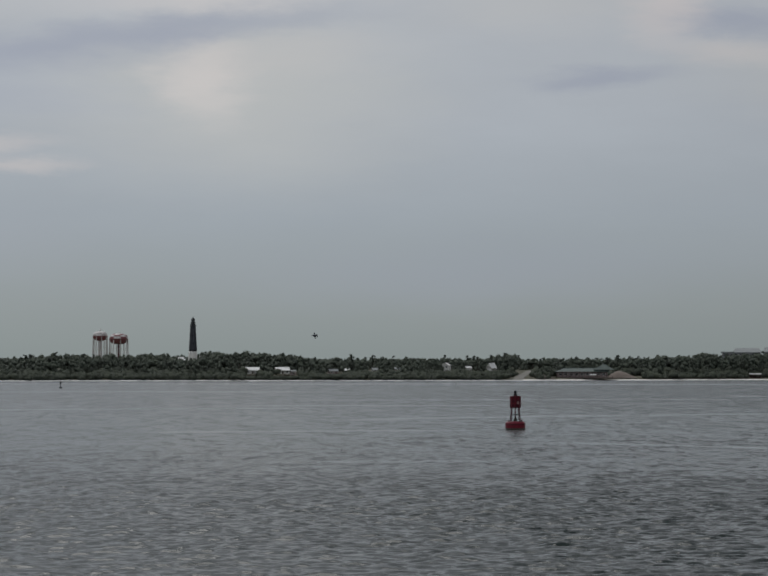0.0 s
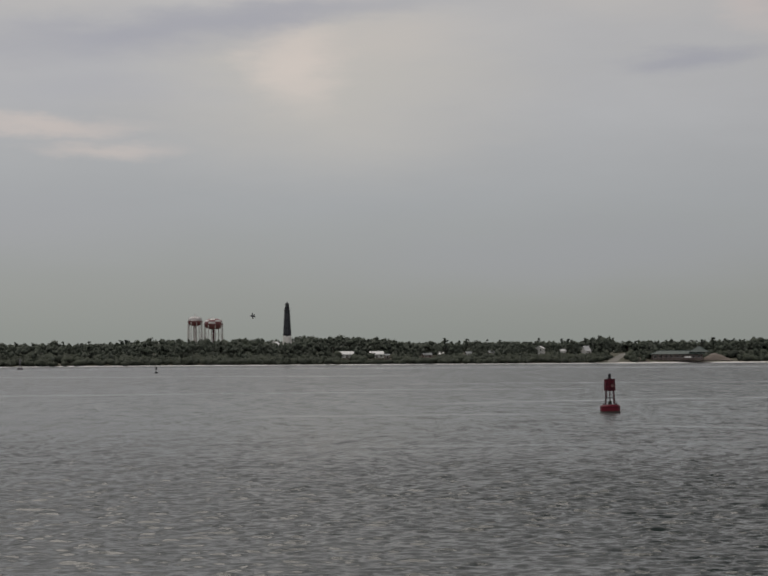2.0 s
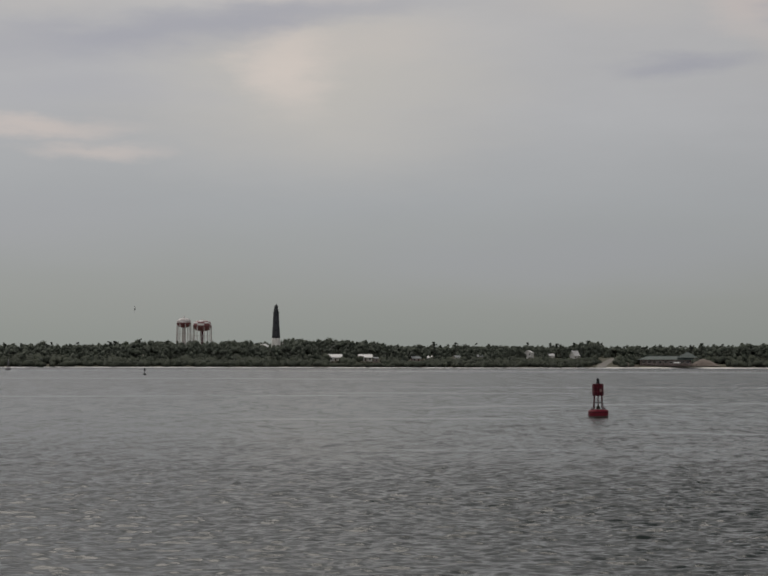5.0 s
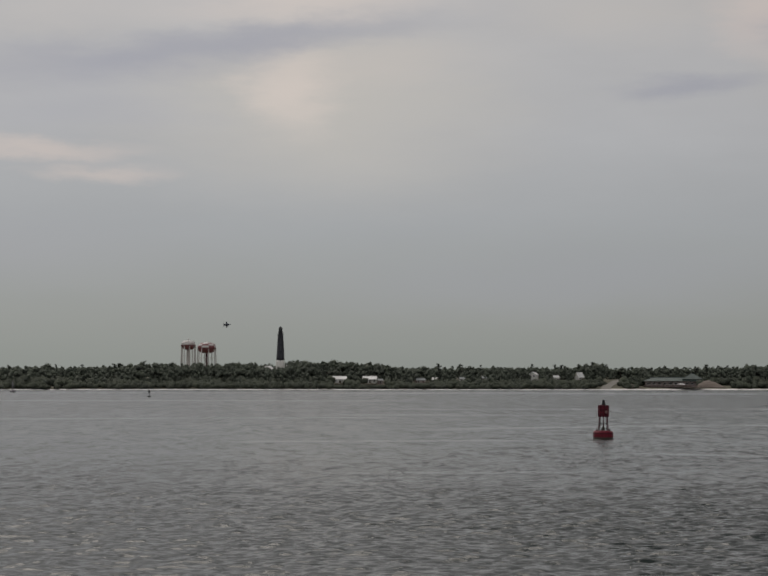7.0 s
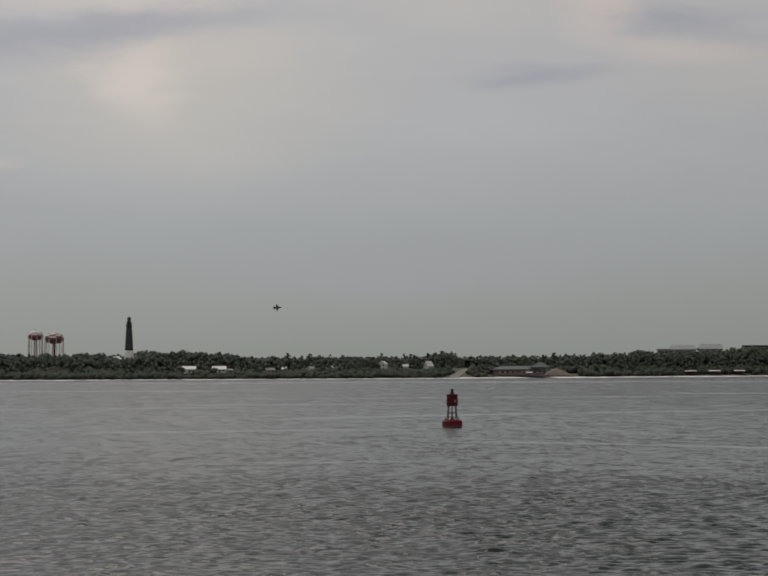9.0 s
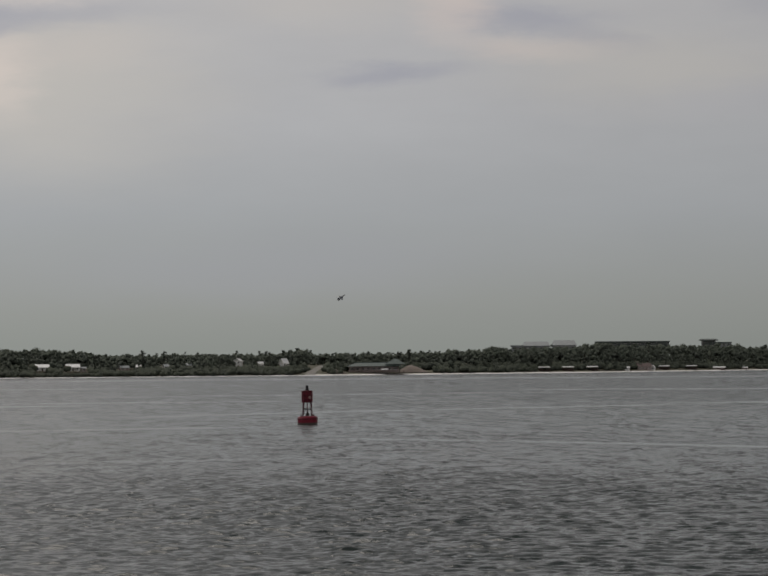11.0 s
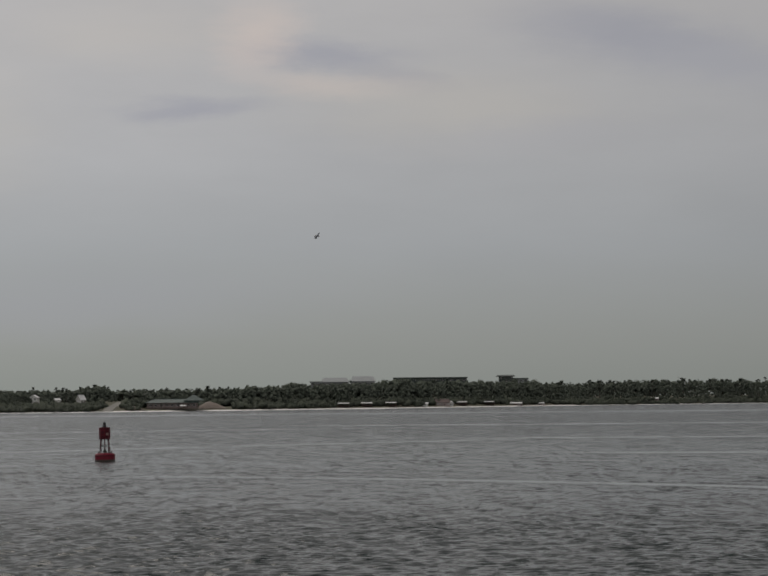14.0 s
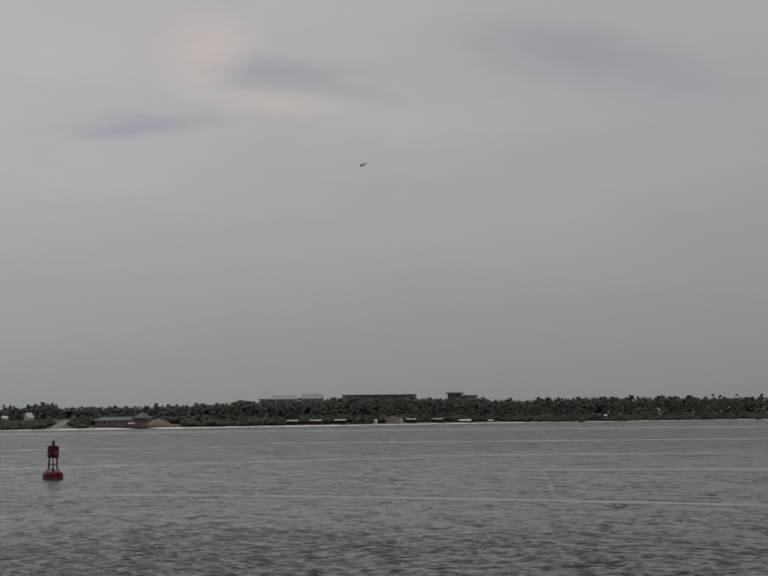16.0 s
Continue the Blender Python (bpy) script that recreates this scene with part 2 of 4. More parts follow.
M = {
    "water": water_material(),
    "sand": paint("pale_quartz_sand", (0.84, 0.80, 0.74), 0.9, vary=0.08, scale=0.05, stain=(0.66, 0.58, 0.48), bump=0.1, bump_scale=0.7),
    "foam": paint("white_surf_foam", (0.88, 0.87, 0.86), 0.7, vary=0.06, scale=0.1, bump=0.05, bump_scale=2),
    "soil": paint("dark_sandy_scrub_soil", (0.10, 0.095, 0.06), 0.95, vary=0.35, scale=0.04, stain=(0.055, 0.07, 0.035), bump=0.2, bump_scale=0.5),
    "road": paint("pale_crushed_shell_road", (0.22, 0.21, 0.185), 0.9, vary=0.15, scale=0.1, stain=(0.16, 0.15, 0.12)),
    "bank": paint("brown_sandy_bank", (0.19, 0.155, 0.13), 0.95, vary=0.3, scale=0.1, stain=(0.12, 0.10, 0.06), bump=0.3, bump_scale=0.5),
    "leaf": paint("evergreen_oak_foliage", (0.098, 0.114, 0.084), 0.7, vary=0.3, scale=0.35, each=0.16, spec=0.25, dense=3.0),
    "pine": paint("pine_needle_foliage", (0.096, 0.112, 0.087), 0.75, vary=0.3, scale=0.5, each=0.16, spec=0.2, dense=3.0),
    "woods": paint("distant_woodland_foliage", (0.098, 0.114, 0.086), 0.75, vary=0.22, scale=0.02, island=0.12, spec=0.2, dense=3.0),
    "scrub": paint("coastal_scrub_foliage", (0.068, 0.078, 0.056), 0.8, vary=0.3, scale=0.06, island=0.15, spec=0.2, dense=3.0),
    "bark": paint("grey_brown_bark", (0.13, 0.11, 0.09), 0.9, vary=0.3, scale=1.5, bump=0.04),
    "red": checker_red(),
    "white": paint("white_paint", (0.80, 0.79, 0.76), 0.5, vary=0.06, scale=0.3, stain=(0.62, 0.58, 0.52)),
    # white dulled in the colour for haze; the stains are weathering
    "tower_white": paint("weathered_hazed_tower_white", (0.66, 0.63, 0.61), 0.6, vary=0.1, scale=0.2, stain=(0.42, 0.34, 0.31)),
    "white_brick": paint("whitewashed_brick", (0.74, 0.72, 0.68), 0.8, vary=0.1, scale=0.25, stain=(0.50, 0.47, 0.42), bump=0.02, bump_scale=4),
    "black_brick": paint("black_painted_brick", (0.026, 0.028, 0.036), 0.6, vary=0.3, scale=0.25, stain=(0.055, 0.055, 0.06), bump=0.02, bump_scale=4),
    "iron": paint("dark_wrought_iron", (0.03, 0.03, 0.033), 0.5, 0.6, vary=0.25, scale=2),
    "steel": paint("galvanised_steel_frame", (0.50, 0.46, 0.44), 0.5, 0.3, vary=0.2, scale=0.8, stain=(0.35, 0.2, 0.15)),
    "buoy_red": paint("weathered_red_buoy_paint", (0.165, 0.006, 0.020), 0.5, vary=0.3, scale=1.2, stain=(0.12, 0.008, 0.016), bump=0.01, bump_scale=6, spec=0.25),
    "buoy_dark": paint("dark_red_buoy_paint", (0.065, 0.005, 0.012), 0.55, vary=0.35, scale=1.5, stain=(0.045, 0.008, 0.01), spec=0.25),
    "weed": paint("wet_waterline_growth", (0.05, 0.035, 0.025), 0.35, vary=0.4, scale=4),
    "bronze": paint("green_bronze_bell", (0.05, 0.045, 0.035), 0.5, 0.6, vary=0.3, scale=4),
    "rope": paint("galvanised_buoy_tubing", (0.30, 0.17, 0.16), 0.5, 0.2, vary=0.3, scale=4),
    "green_roof": paint("faded_green_metal_roof", (0.078, 0.105, 0.094), 0.6, vary=0.2, scale=0.15, stain=(0.085, 0.105, 0.095)),
    "grey_roof": paint("pale_grey_metal_roof", (0.25, 0.265, 0.265), 0.6, vary=0.12, scale=0.15, stain=(0.32, 0.33, 0.33)),
    "brown_roof": paint("brown_shingle_roof", (0.15, 0.11, 0.10), 0.85, vary=0.25, scale=0.4, bump=0.03),
    "white_roof": paint("white_metal_roof", (0.78, 0.77, 0.75), 0.45, vary=0.08, scale=0.3, stain=(0.55, 0.52, 0.48)),
    "dark_wall": paint("dark_green_cladding", (0.055, 0.07, 0.062), 0.7, vary=0.25, scale=0.2),
    "tan_wall": paint("tan_stucco", (0.36, 0.30, 0.28), 0.85, vary=0.15, scale=0.3, stain=(0.2, 0.15, 0.12)),
    "wood": paint("weathered_dark_timber", (0.085, 0.058, 0.05), 0.85, vary=0.35, scale=1.0),
    "glass": paint("dark_window_glass", (0.02, 0.024, 0.028), 0.08, vary=0.2, scale=0.5, spec=0.8),
    # dark blue, lightened in the colour to stand for distance haze
    "jet": paint("hazed_blue_aircraft_paint", (0.05, 0.056, 0.075), 0.5, vary=0.2, scale=0.4),
    "jet_trim": paint("yellow_aircraft_trim", (0.45, 0.28, 0.03), 0.4, vary=0.1, scale=1),
    "canopy": paint("smoked_canopy", (0.015, 0.015, 0.02), 0.06, vary=0.1, scale=1, spec=0.8),
    "nozzle": paint("burnt_metal_nozzle", (0.10, 0.09, 0.08), 0.4, 0.9, vary=0.3, scale=3),
    "slate": paint("slate_grey_feathers", (0.030, 0.028, 0.028), 0.85, vary=0.3, scale=7, bump=0.006, bump_scale=40),
    "quill": paint("black_flight_feathers", (0.018, 0.017, 0.018), 0.8, vary=0.3, scale=9, bump=0.006, bump_scale=50),
    "rufous": paint("pale_buff_belly_feathers", (0.17, 0.125, 0.085), 0.8, vary=0.3, scale=10, bump=0.005, bump_scale=40),
    "crown": paint("buff_head_feathers", (0.13, 0.105, 0.085), 0.8, vary=0.2, scale=20),
    "beak": paint("horn_brown_bill", (0.09, 0.07, 0.045), 0.5, vary=0.2, scale=20),
    "leg": paint("dark_scaly_legs", (0.06, 0.05, 0.04), 0.7, vary=0.3, scale=30),
    "grey_paint": paint("weathered_grey_marker_paint", (0.22, 0.21, 0.22), 0.6, vary=0.2, scale=0.8, stain=(0.3, 0.24, 0.24)),
}


# ---- building helpers ----
def mesh_of(name, bm, material):
    """Turn a bmesh into mesh data with one or several materials."""
    bmesh.ops.recalc_face_normals(bm, faces=bm.faces)
    me = bpy.data.meshes.new(name)
    bm.to_mesh(me)
    bm.free()
    for mat in material if isinstance(material, (list, tuple)) else [material]:
        me.materials.append(mat)
    return me


def part(name, bm, material, parent=None, label="", smooth=False):
    ob = new(name, mesh_of(name, bm, material))
    if smooth:
        ob.data.shade_smooth()
    ob.parent = parent
    return tagged(ob, label)


def thing(name, label, category, m=None, group="", kind=""):
    ob = tagged(new(name), label, category, group, kind)
    if m:
        ob.matrix_basis = m
    return ob


def box(bm, c, size, taper=1.0, turn=0.0, bevel=0.0):
    """A box on centre c, its top narrowed by taper."""
    x, y, z = (s / 2 for s in size)
    ca, sa = math.cos(turn), math.sin(turn)
    vs = []
    for k in (-1, 1):
        t = taper if k > 0 else 1.0
        for i, j in ((-1, -1), (1, -1), (1, 1), (-1, 1)):
            px, py = i * x * t, j * y * t
            vs.append(bm.verts.new((c[0] + px * ca - py * sa, c[1] + px * sa + py * ca, c[2] + k * z)))
    fs = [bm.faces.new([vs[i] for i in q]) for q in ((3, 2, 1, 0), (4, 5, 6, 7), (0, 1, 5, 4), (1, 2, 6, 5), (2, 3, 7, 6), (3, 0, 4, 7))]
    if bevel:
        es = {e for f in fs for e in f.edges}
        bmesh.ops.bevel(bm, geom=list(es), offset=bevel, segments=1, affect="EDGES")
    return bm


def lathe(bm, profile, n=24, centre=(0, 0, 0), caps=True):
    """Turn (radius, height) pairs about the vertical."""
    rings = []
    for r, z in profile:
        rings.append([bm.verts.new((centre[0] + r * math.cos(2 * math.pi * k / n), centre[1] + r * math.sin(2 * math.pi * k / n), centre[2] + z)) for k in range(n)])
    for a, b in zip(rings, rings[1:]):
        for k in range(n):
            bm.faces.new((a[k], a[(k + 1) % n], b[(k + 1) % n], b[k]))
    if caps:
        bm.faces.new(rings[0][::-1])
        bm.faces.new(rings[-1])
    return bm


def rod(bm, a, b, r, r2=None, n=8):
    """A round bar from a to b."""
    a, b = Vector(a), Vector(b)
    q = (b - a).to_track_quat("Z", "Y").to_matrix()
    rings = []
    for p, s in ((a, r), (b, r if r2 is None else r2)):
        rings.append([bm.verts.new(p + q @ Vector((s * math.cos(2 * math.pi * k / n), s * math.sin(2 * math.pi * k / n), 0))) for k in range(n)])
    for k in range(n):
        bm.faces.new((rings[0][k], rings[0][(k + 1) % n], rings[1][(k + 1) % n], rings[1][k]))
    bm.faces.new(rings[0][::-1])
    bm.faces.new(rings[1])
    return bm


def loft(bm, rings, close=True):
    """Skin a row of closed rings of points."""
    vs = [[bm.verts.new(p) for p in ring] for ring in rings]
    n = len(vs[0])
    for a, b in zip(vs, vs[1:]):
        for k in range(n):
            bm.faces.new((a[k], a[(k + 1) % n], b[(k + 1) % n], b[k]))
    if close:
        bm.faces.new(vs[0][::-1])
        bm.faces.new(vs[-1])
    return bm


def B():
    return bmesh.new()


# ---- plan: places by azimuth from the eye and distance behind the far shoreline ----
SHORE_AZ = [-60, -8, -5, 5, 12, 16, 20, 26, 34, 70]
SHORE_EL = [0.275, 0.272, 0.260, 0.243, 0.226, 0.207, 0.177, 0.150, 0.130, 0.125]
RISE_S = [-60, 0, 5, 9, 25, 70, 130, 250, 700, 6000]
RISE_Z = [-3, 0, 0.45, 0.95, 2.1, 4.4, 7.6, 10.5, 12, 12]


def shore(az):
    return EYE[2] / math.tan(radians(float(np.interp(az, SHORE_AZ, SHORE_EL)))) + 6 * math.sin(az * 1.9) + 3 * math.sin(az * 5.3 + 1)


def rise(s):
    return float(np.interp(s, RISE_S, RISE_Z))


def spot(az, s, lift=0.0):
    """The place on the land at that azimuth, s metres behind the shoreline."""
    r = shore(az) + s
    return Vector((r * math.sin(radians(az)), r * math.cos(radians(az)), rise(s) + lift))


def facing(az, s, turn=0.0, lift=0.0):
    """A pose on the land whose -y side looks back over the water."""
    p = spot(az, s, lift)
    return pose(p.x, p.y, p.z, 0, 0, -az + turn)


def height_for(az, s, el):
    """Height above the ground that reaches elevation el seen from the eye."""
    return EYE[2] + (shore(az) + s) * math.tan(radians(el)) - rise(s)


# ---- water and land ----
def build_water():
    rng = np.random.default_rng(4)
    az = np.radians(np.concatenate([np.arange(-180, -12, 6.0), np.arange(-12, 34, 0.075), np.arange(34, 176, 6.0), [180.0]]))
    r = [0.02, 1.0, 3.0]
    while r[-1] < 4900:
        q = r[-1]
        r.append(q + (4.0 if q < 58 else q * 0.0016 if q < 150 else q * 0.0024 if q < 420 else q * 0.03))
    r = np.array(r)
    A, R = np.meshgrid(az, r)
    X, Y = R * np.sin(A), R * np.cos(A)
    Z = np.zeros_like(X)
    calm = np.ones_like(X)
    for r0, slope, ref, a0, a1, width, k in SLICKS:
        deg = np.degrees(A)
        band = k * np.clip(1.15 - np.abs(R - r0 - slope * (deg - ref)) / width, 0, 1) * np.clip((deg - a0 + 1.5) / 3, 0, 1) * np.clip((a1 + 1.5 - deg) / 3, 0, 1)
        calm = np.minimum(calm, 1 - 0.7 * band)
    near = (1.0 + 0.10 * np.clip((165 - R) / 90, 0, 1)) * (0.94 + 0.20 * np.clip((np.degrees(A) - 2) / 9, 0, 1) - 0.32 * np.clip((np.degrees(A) - 11) / 6, 0, 1))
    gust = 1.0 + 0.22 * np.sin(X * 0.045 + 1.3 * np.sin(Y * 0.021)) * np.sin(Y * 0.062 + 0.7)
    for k in range(64):
        lam = 0.46 * (3.0 ** rng.random())
        turn = math.radians(190 + rng.normal(0, 24))
        kx, ky = 2 * math.pi / lam * math.sin(turn), 2 * math.pi / lam * math.cos(turn)
        amp = 0.0056 * lam ** 0.9
        fade = calm * gust * near * np.clip(1.7 - 0.0055 * R / lam, 0, 1) * np.clip((R - 40) / 20, 0, 1) * np.clip((430 - R) / 90, 0, 1)
        ph = kx * X + ky * Y + rng.random() * 6.283
        Z += amp * fade * (np.cos(ph) + 0.25 * np.cos(2 * ph))
    nr, na = X.shape
    verts = np.stack([X, Y, Z], -1).reshape(-1, 3)
    i = (np.arange(nr - 1)[:, None] * na + np.arange(na - 1)[None, :]).ravel()
    quads = np.stack([i, i + na, i + na + 1, i + 1], -1)
    me = bpy.data.meshes.new("water")
    me.from_pydata(verts.tolist(), [], quads.tolist())
    me.materials.append(M["water"])
    me.shade_smooth()
    return tagged(new("water", me), "grey choppy harbour water with paler smooth slicks", "water", kind="structure")


def build_land():
    bm = B()
    rows = [-60, -20, 0, 2.5, 5, 9, 16, 25, 45, 70, 100, 130, 190, 250, 450, 700, 1200, 2000]
    cols = np.arange(-60, 70.1, 0.5)
    grid = []
    for s in rows:
        line = []
        for a in cols:
            p = spot(float(a), s)
            if s > 4:
                p.z += 0.25 * min(s / 20, 3) * noise.noise((p.x * 0.03, p.y * 0.03, 0))
            line.append(bm.verts.new(p))
        grid.append(line)
    far = [bm.verts.new((4900 * math.sin(radians(a)), 4900 * math.cos(radians(a)), 12)) for a in cols]
    grid.append(far)
    for i in range(len(grid) - 1):
        for j in range(len(cols) - 1):
            f = bm.faces.new((grid[i][j], grid[i][j + 1], grid[i + 1][j + 1], grid[i + 1][j]))
            f.material_index = 0 if rows[min(i, len(rows) - 1)] < (9 if 8.2 < cols[j] < 21 else 4) else 1
    return tagged(part("ground", bm, [M["sand"], M["soil"]], smooth=True), "low wooded shore with a pale sand beach", "shore", kind="structure")


def build_surf():
    """The thin line of breaking ripples along the beach."""
    bm = B()
    rows = []
    for a in np.arange(-14, 36, 0.06):
        k = 0.7 + 0.5 * noise.noise((a * 1.7, 0, 3.0)) + 0.3 * noise.noise((a * 9.0, 2.0, 0))
        rows.append([bm.verts.new(spot(float(a), s, 0) * 1.0) for s in (-4.0 * k, -1.0, 2.2 * k)])
        for v, z in zip(rows[-1], (0.03, 0.3 * max(k, 0.3), 0.5)):
            v.co.z = z
    for p, q in zip(rows, rows[1:]):
        for j in range(2):
            bm.faces.new((p[j], q[j], q[j + 1], p[j + 1]))
    return tagged(part("surf", bm, M["foam"]), "thin white line of surf along the beach", "surf", kind="structure")


build_surf()
water = build_water()
build_land()


# ---- buoys ----
def lighted_buoy(m):
    t = thing("channel_buoy", "red steel lighted bell buoy floating on the water", "buoy", m)
    hull = part("hull", lathe(B(), [(1.05, -0.9), (1.2, -0.35), (1.24, 0.0), (1.25, 0.72), (1.2, 0.86), (1.06, 0.95), (0.2, 1.02)], 40), M["buoy_red"], t, "faded red round steel hull", True)
    part("fender_band", lathe(B(), [(1.252, 0.60), (1.285, 0.63), (1.285, 0.70), (1.252, 0.73)], 40, caps=False), M["buoy_dark"], hull)
    part("waterline_band", lathe(B(), [(1.222, -0.3), (1.248, 0.0), (1.256, 0.16), (1.25, 0.2)], 40, caps=False), M["weed"], hull, "dark wet weed band")
    for k in range(2):
        a = 0.6 + k * math.pi
        eye = B()
        rod(eye, (math.cos(a) * 0.98, math.sin(a) * 0.98, 0.9), (math.cos(a) * 1.02, math.sin(a) * 1.02, 1.22), 0.05)
        rod(eye, (math.cos(a) * 1.02, math.sin(a) * 1.02, 1.22), (math.cos(a + 0.2) * 1.0, math.sin(a + 0.2) * 1.0, 0.92), 0.05)
        part("lifting_eye", eye, M["buoy_dark"], hull)
    for k in range(4):
        a = radians(38 + 90 * k)
        c, s = math.cos(a), math.sin(a)
        part("leg", rod(B(), (0.80 * c, 0.80 * s, 0.95), (0.62 * c, 0.62 * s, 2.75), 0.052), M["buoy_dark"], t)
        b = radians(38 + 90 * (k + 1))
        part("brace", rod(B(), (0.71 * c, 0.71 * s, 1.86), (0.71 * math.cos(b), 0.71 * math.sin(b), 1.86), 0.055), M["iron"], t)
    bell = part("bell", lathe(B(), [(0.27, 1.05), (0.25, 1.12), (0.19, 1.28), (0.14, 1.42), (0.05, 1.48)], 24), M["bronze"], t, "dull dark bronze bell", True)
    part("bell_post", rod(B(), (0, 0, 0.98), (0, 0, 2.7), 0.06), M["buoy_dark"], bell)
    for k in range(4):
        a = radians(83 + 90 * k)
        c, s = math.cos(a), math.sin(a)
        clap = B()
        rod(clap, (0.45 * c, 0.45 * s, 1.83), (0.40 * c, 0.40 * s, 1.3), 0.02)
        lathe(clap, [(0.02, -0.07), (0.07, -0.03), (0.07, 0.03), (0.02, 0.07)], 10, (0.42 * c, 0.42 * s, 1.26))
        part("clapper", clap, M["iron"], bell)
    part("platform", lathe(B(), [(0.70, 2.68), (0.73, 2.70), (0.73, 2.76), (0.70, 2.78)], 24), M["buoy_dark"], t)
    drum = part("daymark_drum", lathe(B(), [(0.60, 2.76), (0.66, 2.80), (0.66, 4.1), (0.60, 4.16), (0.1, 4.2)], 8), M["buoy_dark"], t, "dark red panelled radar reflector")
    for k in range(8):
        a = 2 * math.pi * k / 8
        part("panel_rib", rod(B(), (0.665 * math.cos(a), 0.665 * math.sin(a), 2.8), (0.665 * math.cos(a), 0.665 * math.sin(a), 4.12), 0.028, n=6), M["buoy_red"], drum)
    for z in (3.2, 3.75):
        part("panel_hoop", lathe(B(), [(0.655, z), (0.685, z + 0.02), (0.685, z + 0.06), (0.655, z + 0.08)], 8, caps=False), M["buoy_red"], drum)
    part("number_plate", box(B(), (0.34, -0.60, 3.32), (0.30, 0.05, 0.34), turn=0.5, bevel=0.008), M["rope"], drum, "small pale identification panel")
    lamp = part("lantern", lathe(B(), [(0.2, 4.18), (0.23, 4.22), (0.23, 4.36), (0.17, 4.40), (0.18, 4.66), (0.21, 4.69), (0.15, 4.78), (0.02, 4.84)], 16), M["iron"], t, "small dark signal lantern", True)
    part("bird_spike", rod(B(), (0, 0, 4.76), (0, 0, 4.98), 0.018, 0.006), M["iron"], lamp)
    return t


def can_buoy(m):
    t = thing("marker_buoy", "small dark marker buoy with a topmark far out", "buoy", m)
    part("hull", lathe(B(), [(0.5, -0.4), (0.72, -0.1), (0.8, 0.15), (0.74, 0.42), (0.3, 0.55)], 20), M["iron"], t, "", True)
    part("post", rod(B(), (0, 0, 0.5), (0, 0, 1.75), 0.09), M["grey_paint"], t)
    part("topmark", lathe(B(), [(0.2, 1.65), (0.42, 1.75), (0.44, 2.35), (0.2, 2.6), (0.1, 2.9)], 16), M["iron"], t, "dark can topmark")


def spar_marker(m):
    t = thing("channel_marker", "slender weathered grey channel marker in the water", "marker", m)
    part("hull", lathe(B(), [(1.4, -0.5), (1.7, 0.0), (1.7, 0.8), (1.3, 1.3), (0.7, 1.6)], 20), M["grey_paint"], t, "", True)
    for k in range(3):
        a = 2.1 * k + 0.4
        part("leg", rod(B(), (0.9 * math.cos(a), 0.9 * math.sin(a), 1.4), (0.28 * math.cos(a), 0.28 * math.sin(a), 5.2), 0.09), M["grey_paint"], t)
    part("cage", lathe(B(), [(0.3, 3.6), (0.5, 3.7), (0.46, 5.2), (0.3, 5.3)], 10), M["grey_paint"], t)
    part("lantern", lathe(B(), [(0.16, 5.3), (0.2, 5.4), (0.2, 6.2), (0.05, 6.8)], 10), M["grey_paint"], t)


def on_water(az, r):
    return pose(r * math.sin(radians(az)), r * math.cos(radians(az)), 0, 0, 0, -az)


BUOY_AT = (8.556, 268.5)
buoy = lighted_buoy(on_water(*BUOY_AT))
can_buoy(on_water(-3.45, 925))
spar_marker(on_water(-7.0, 1240))


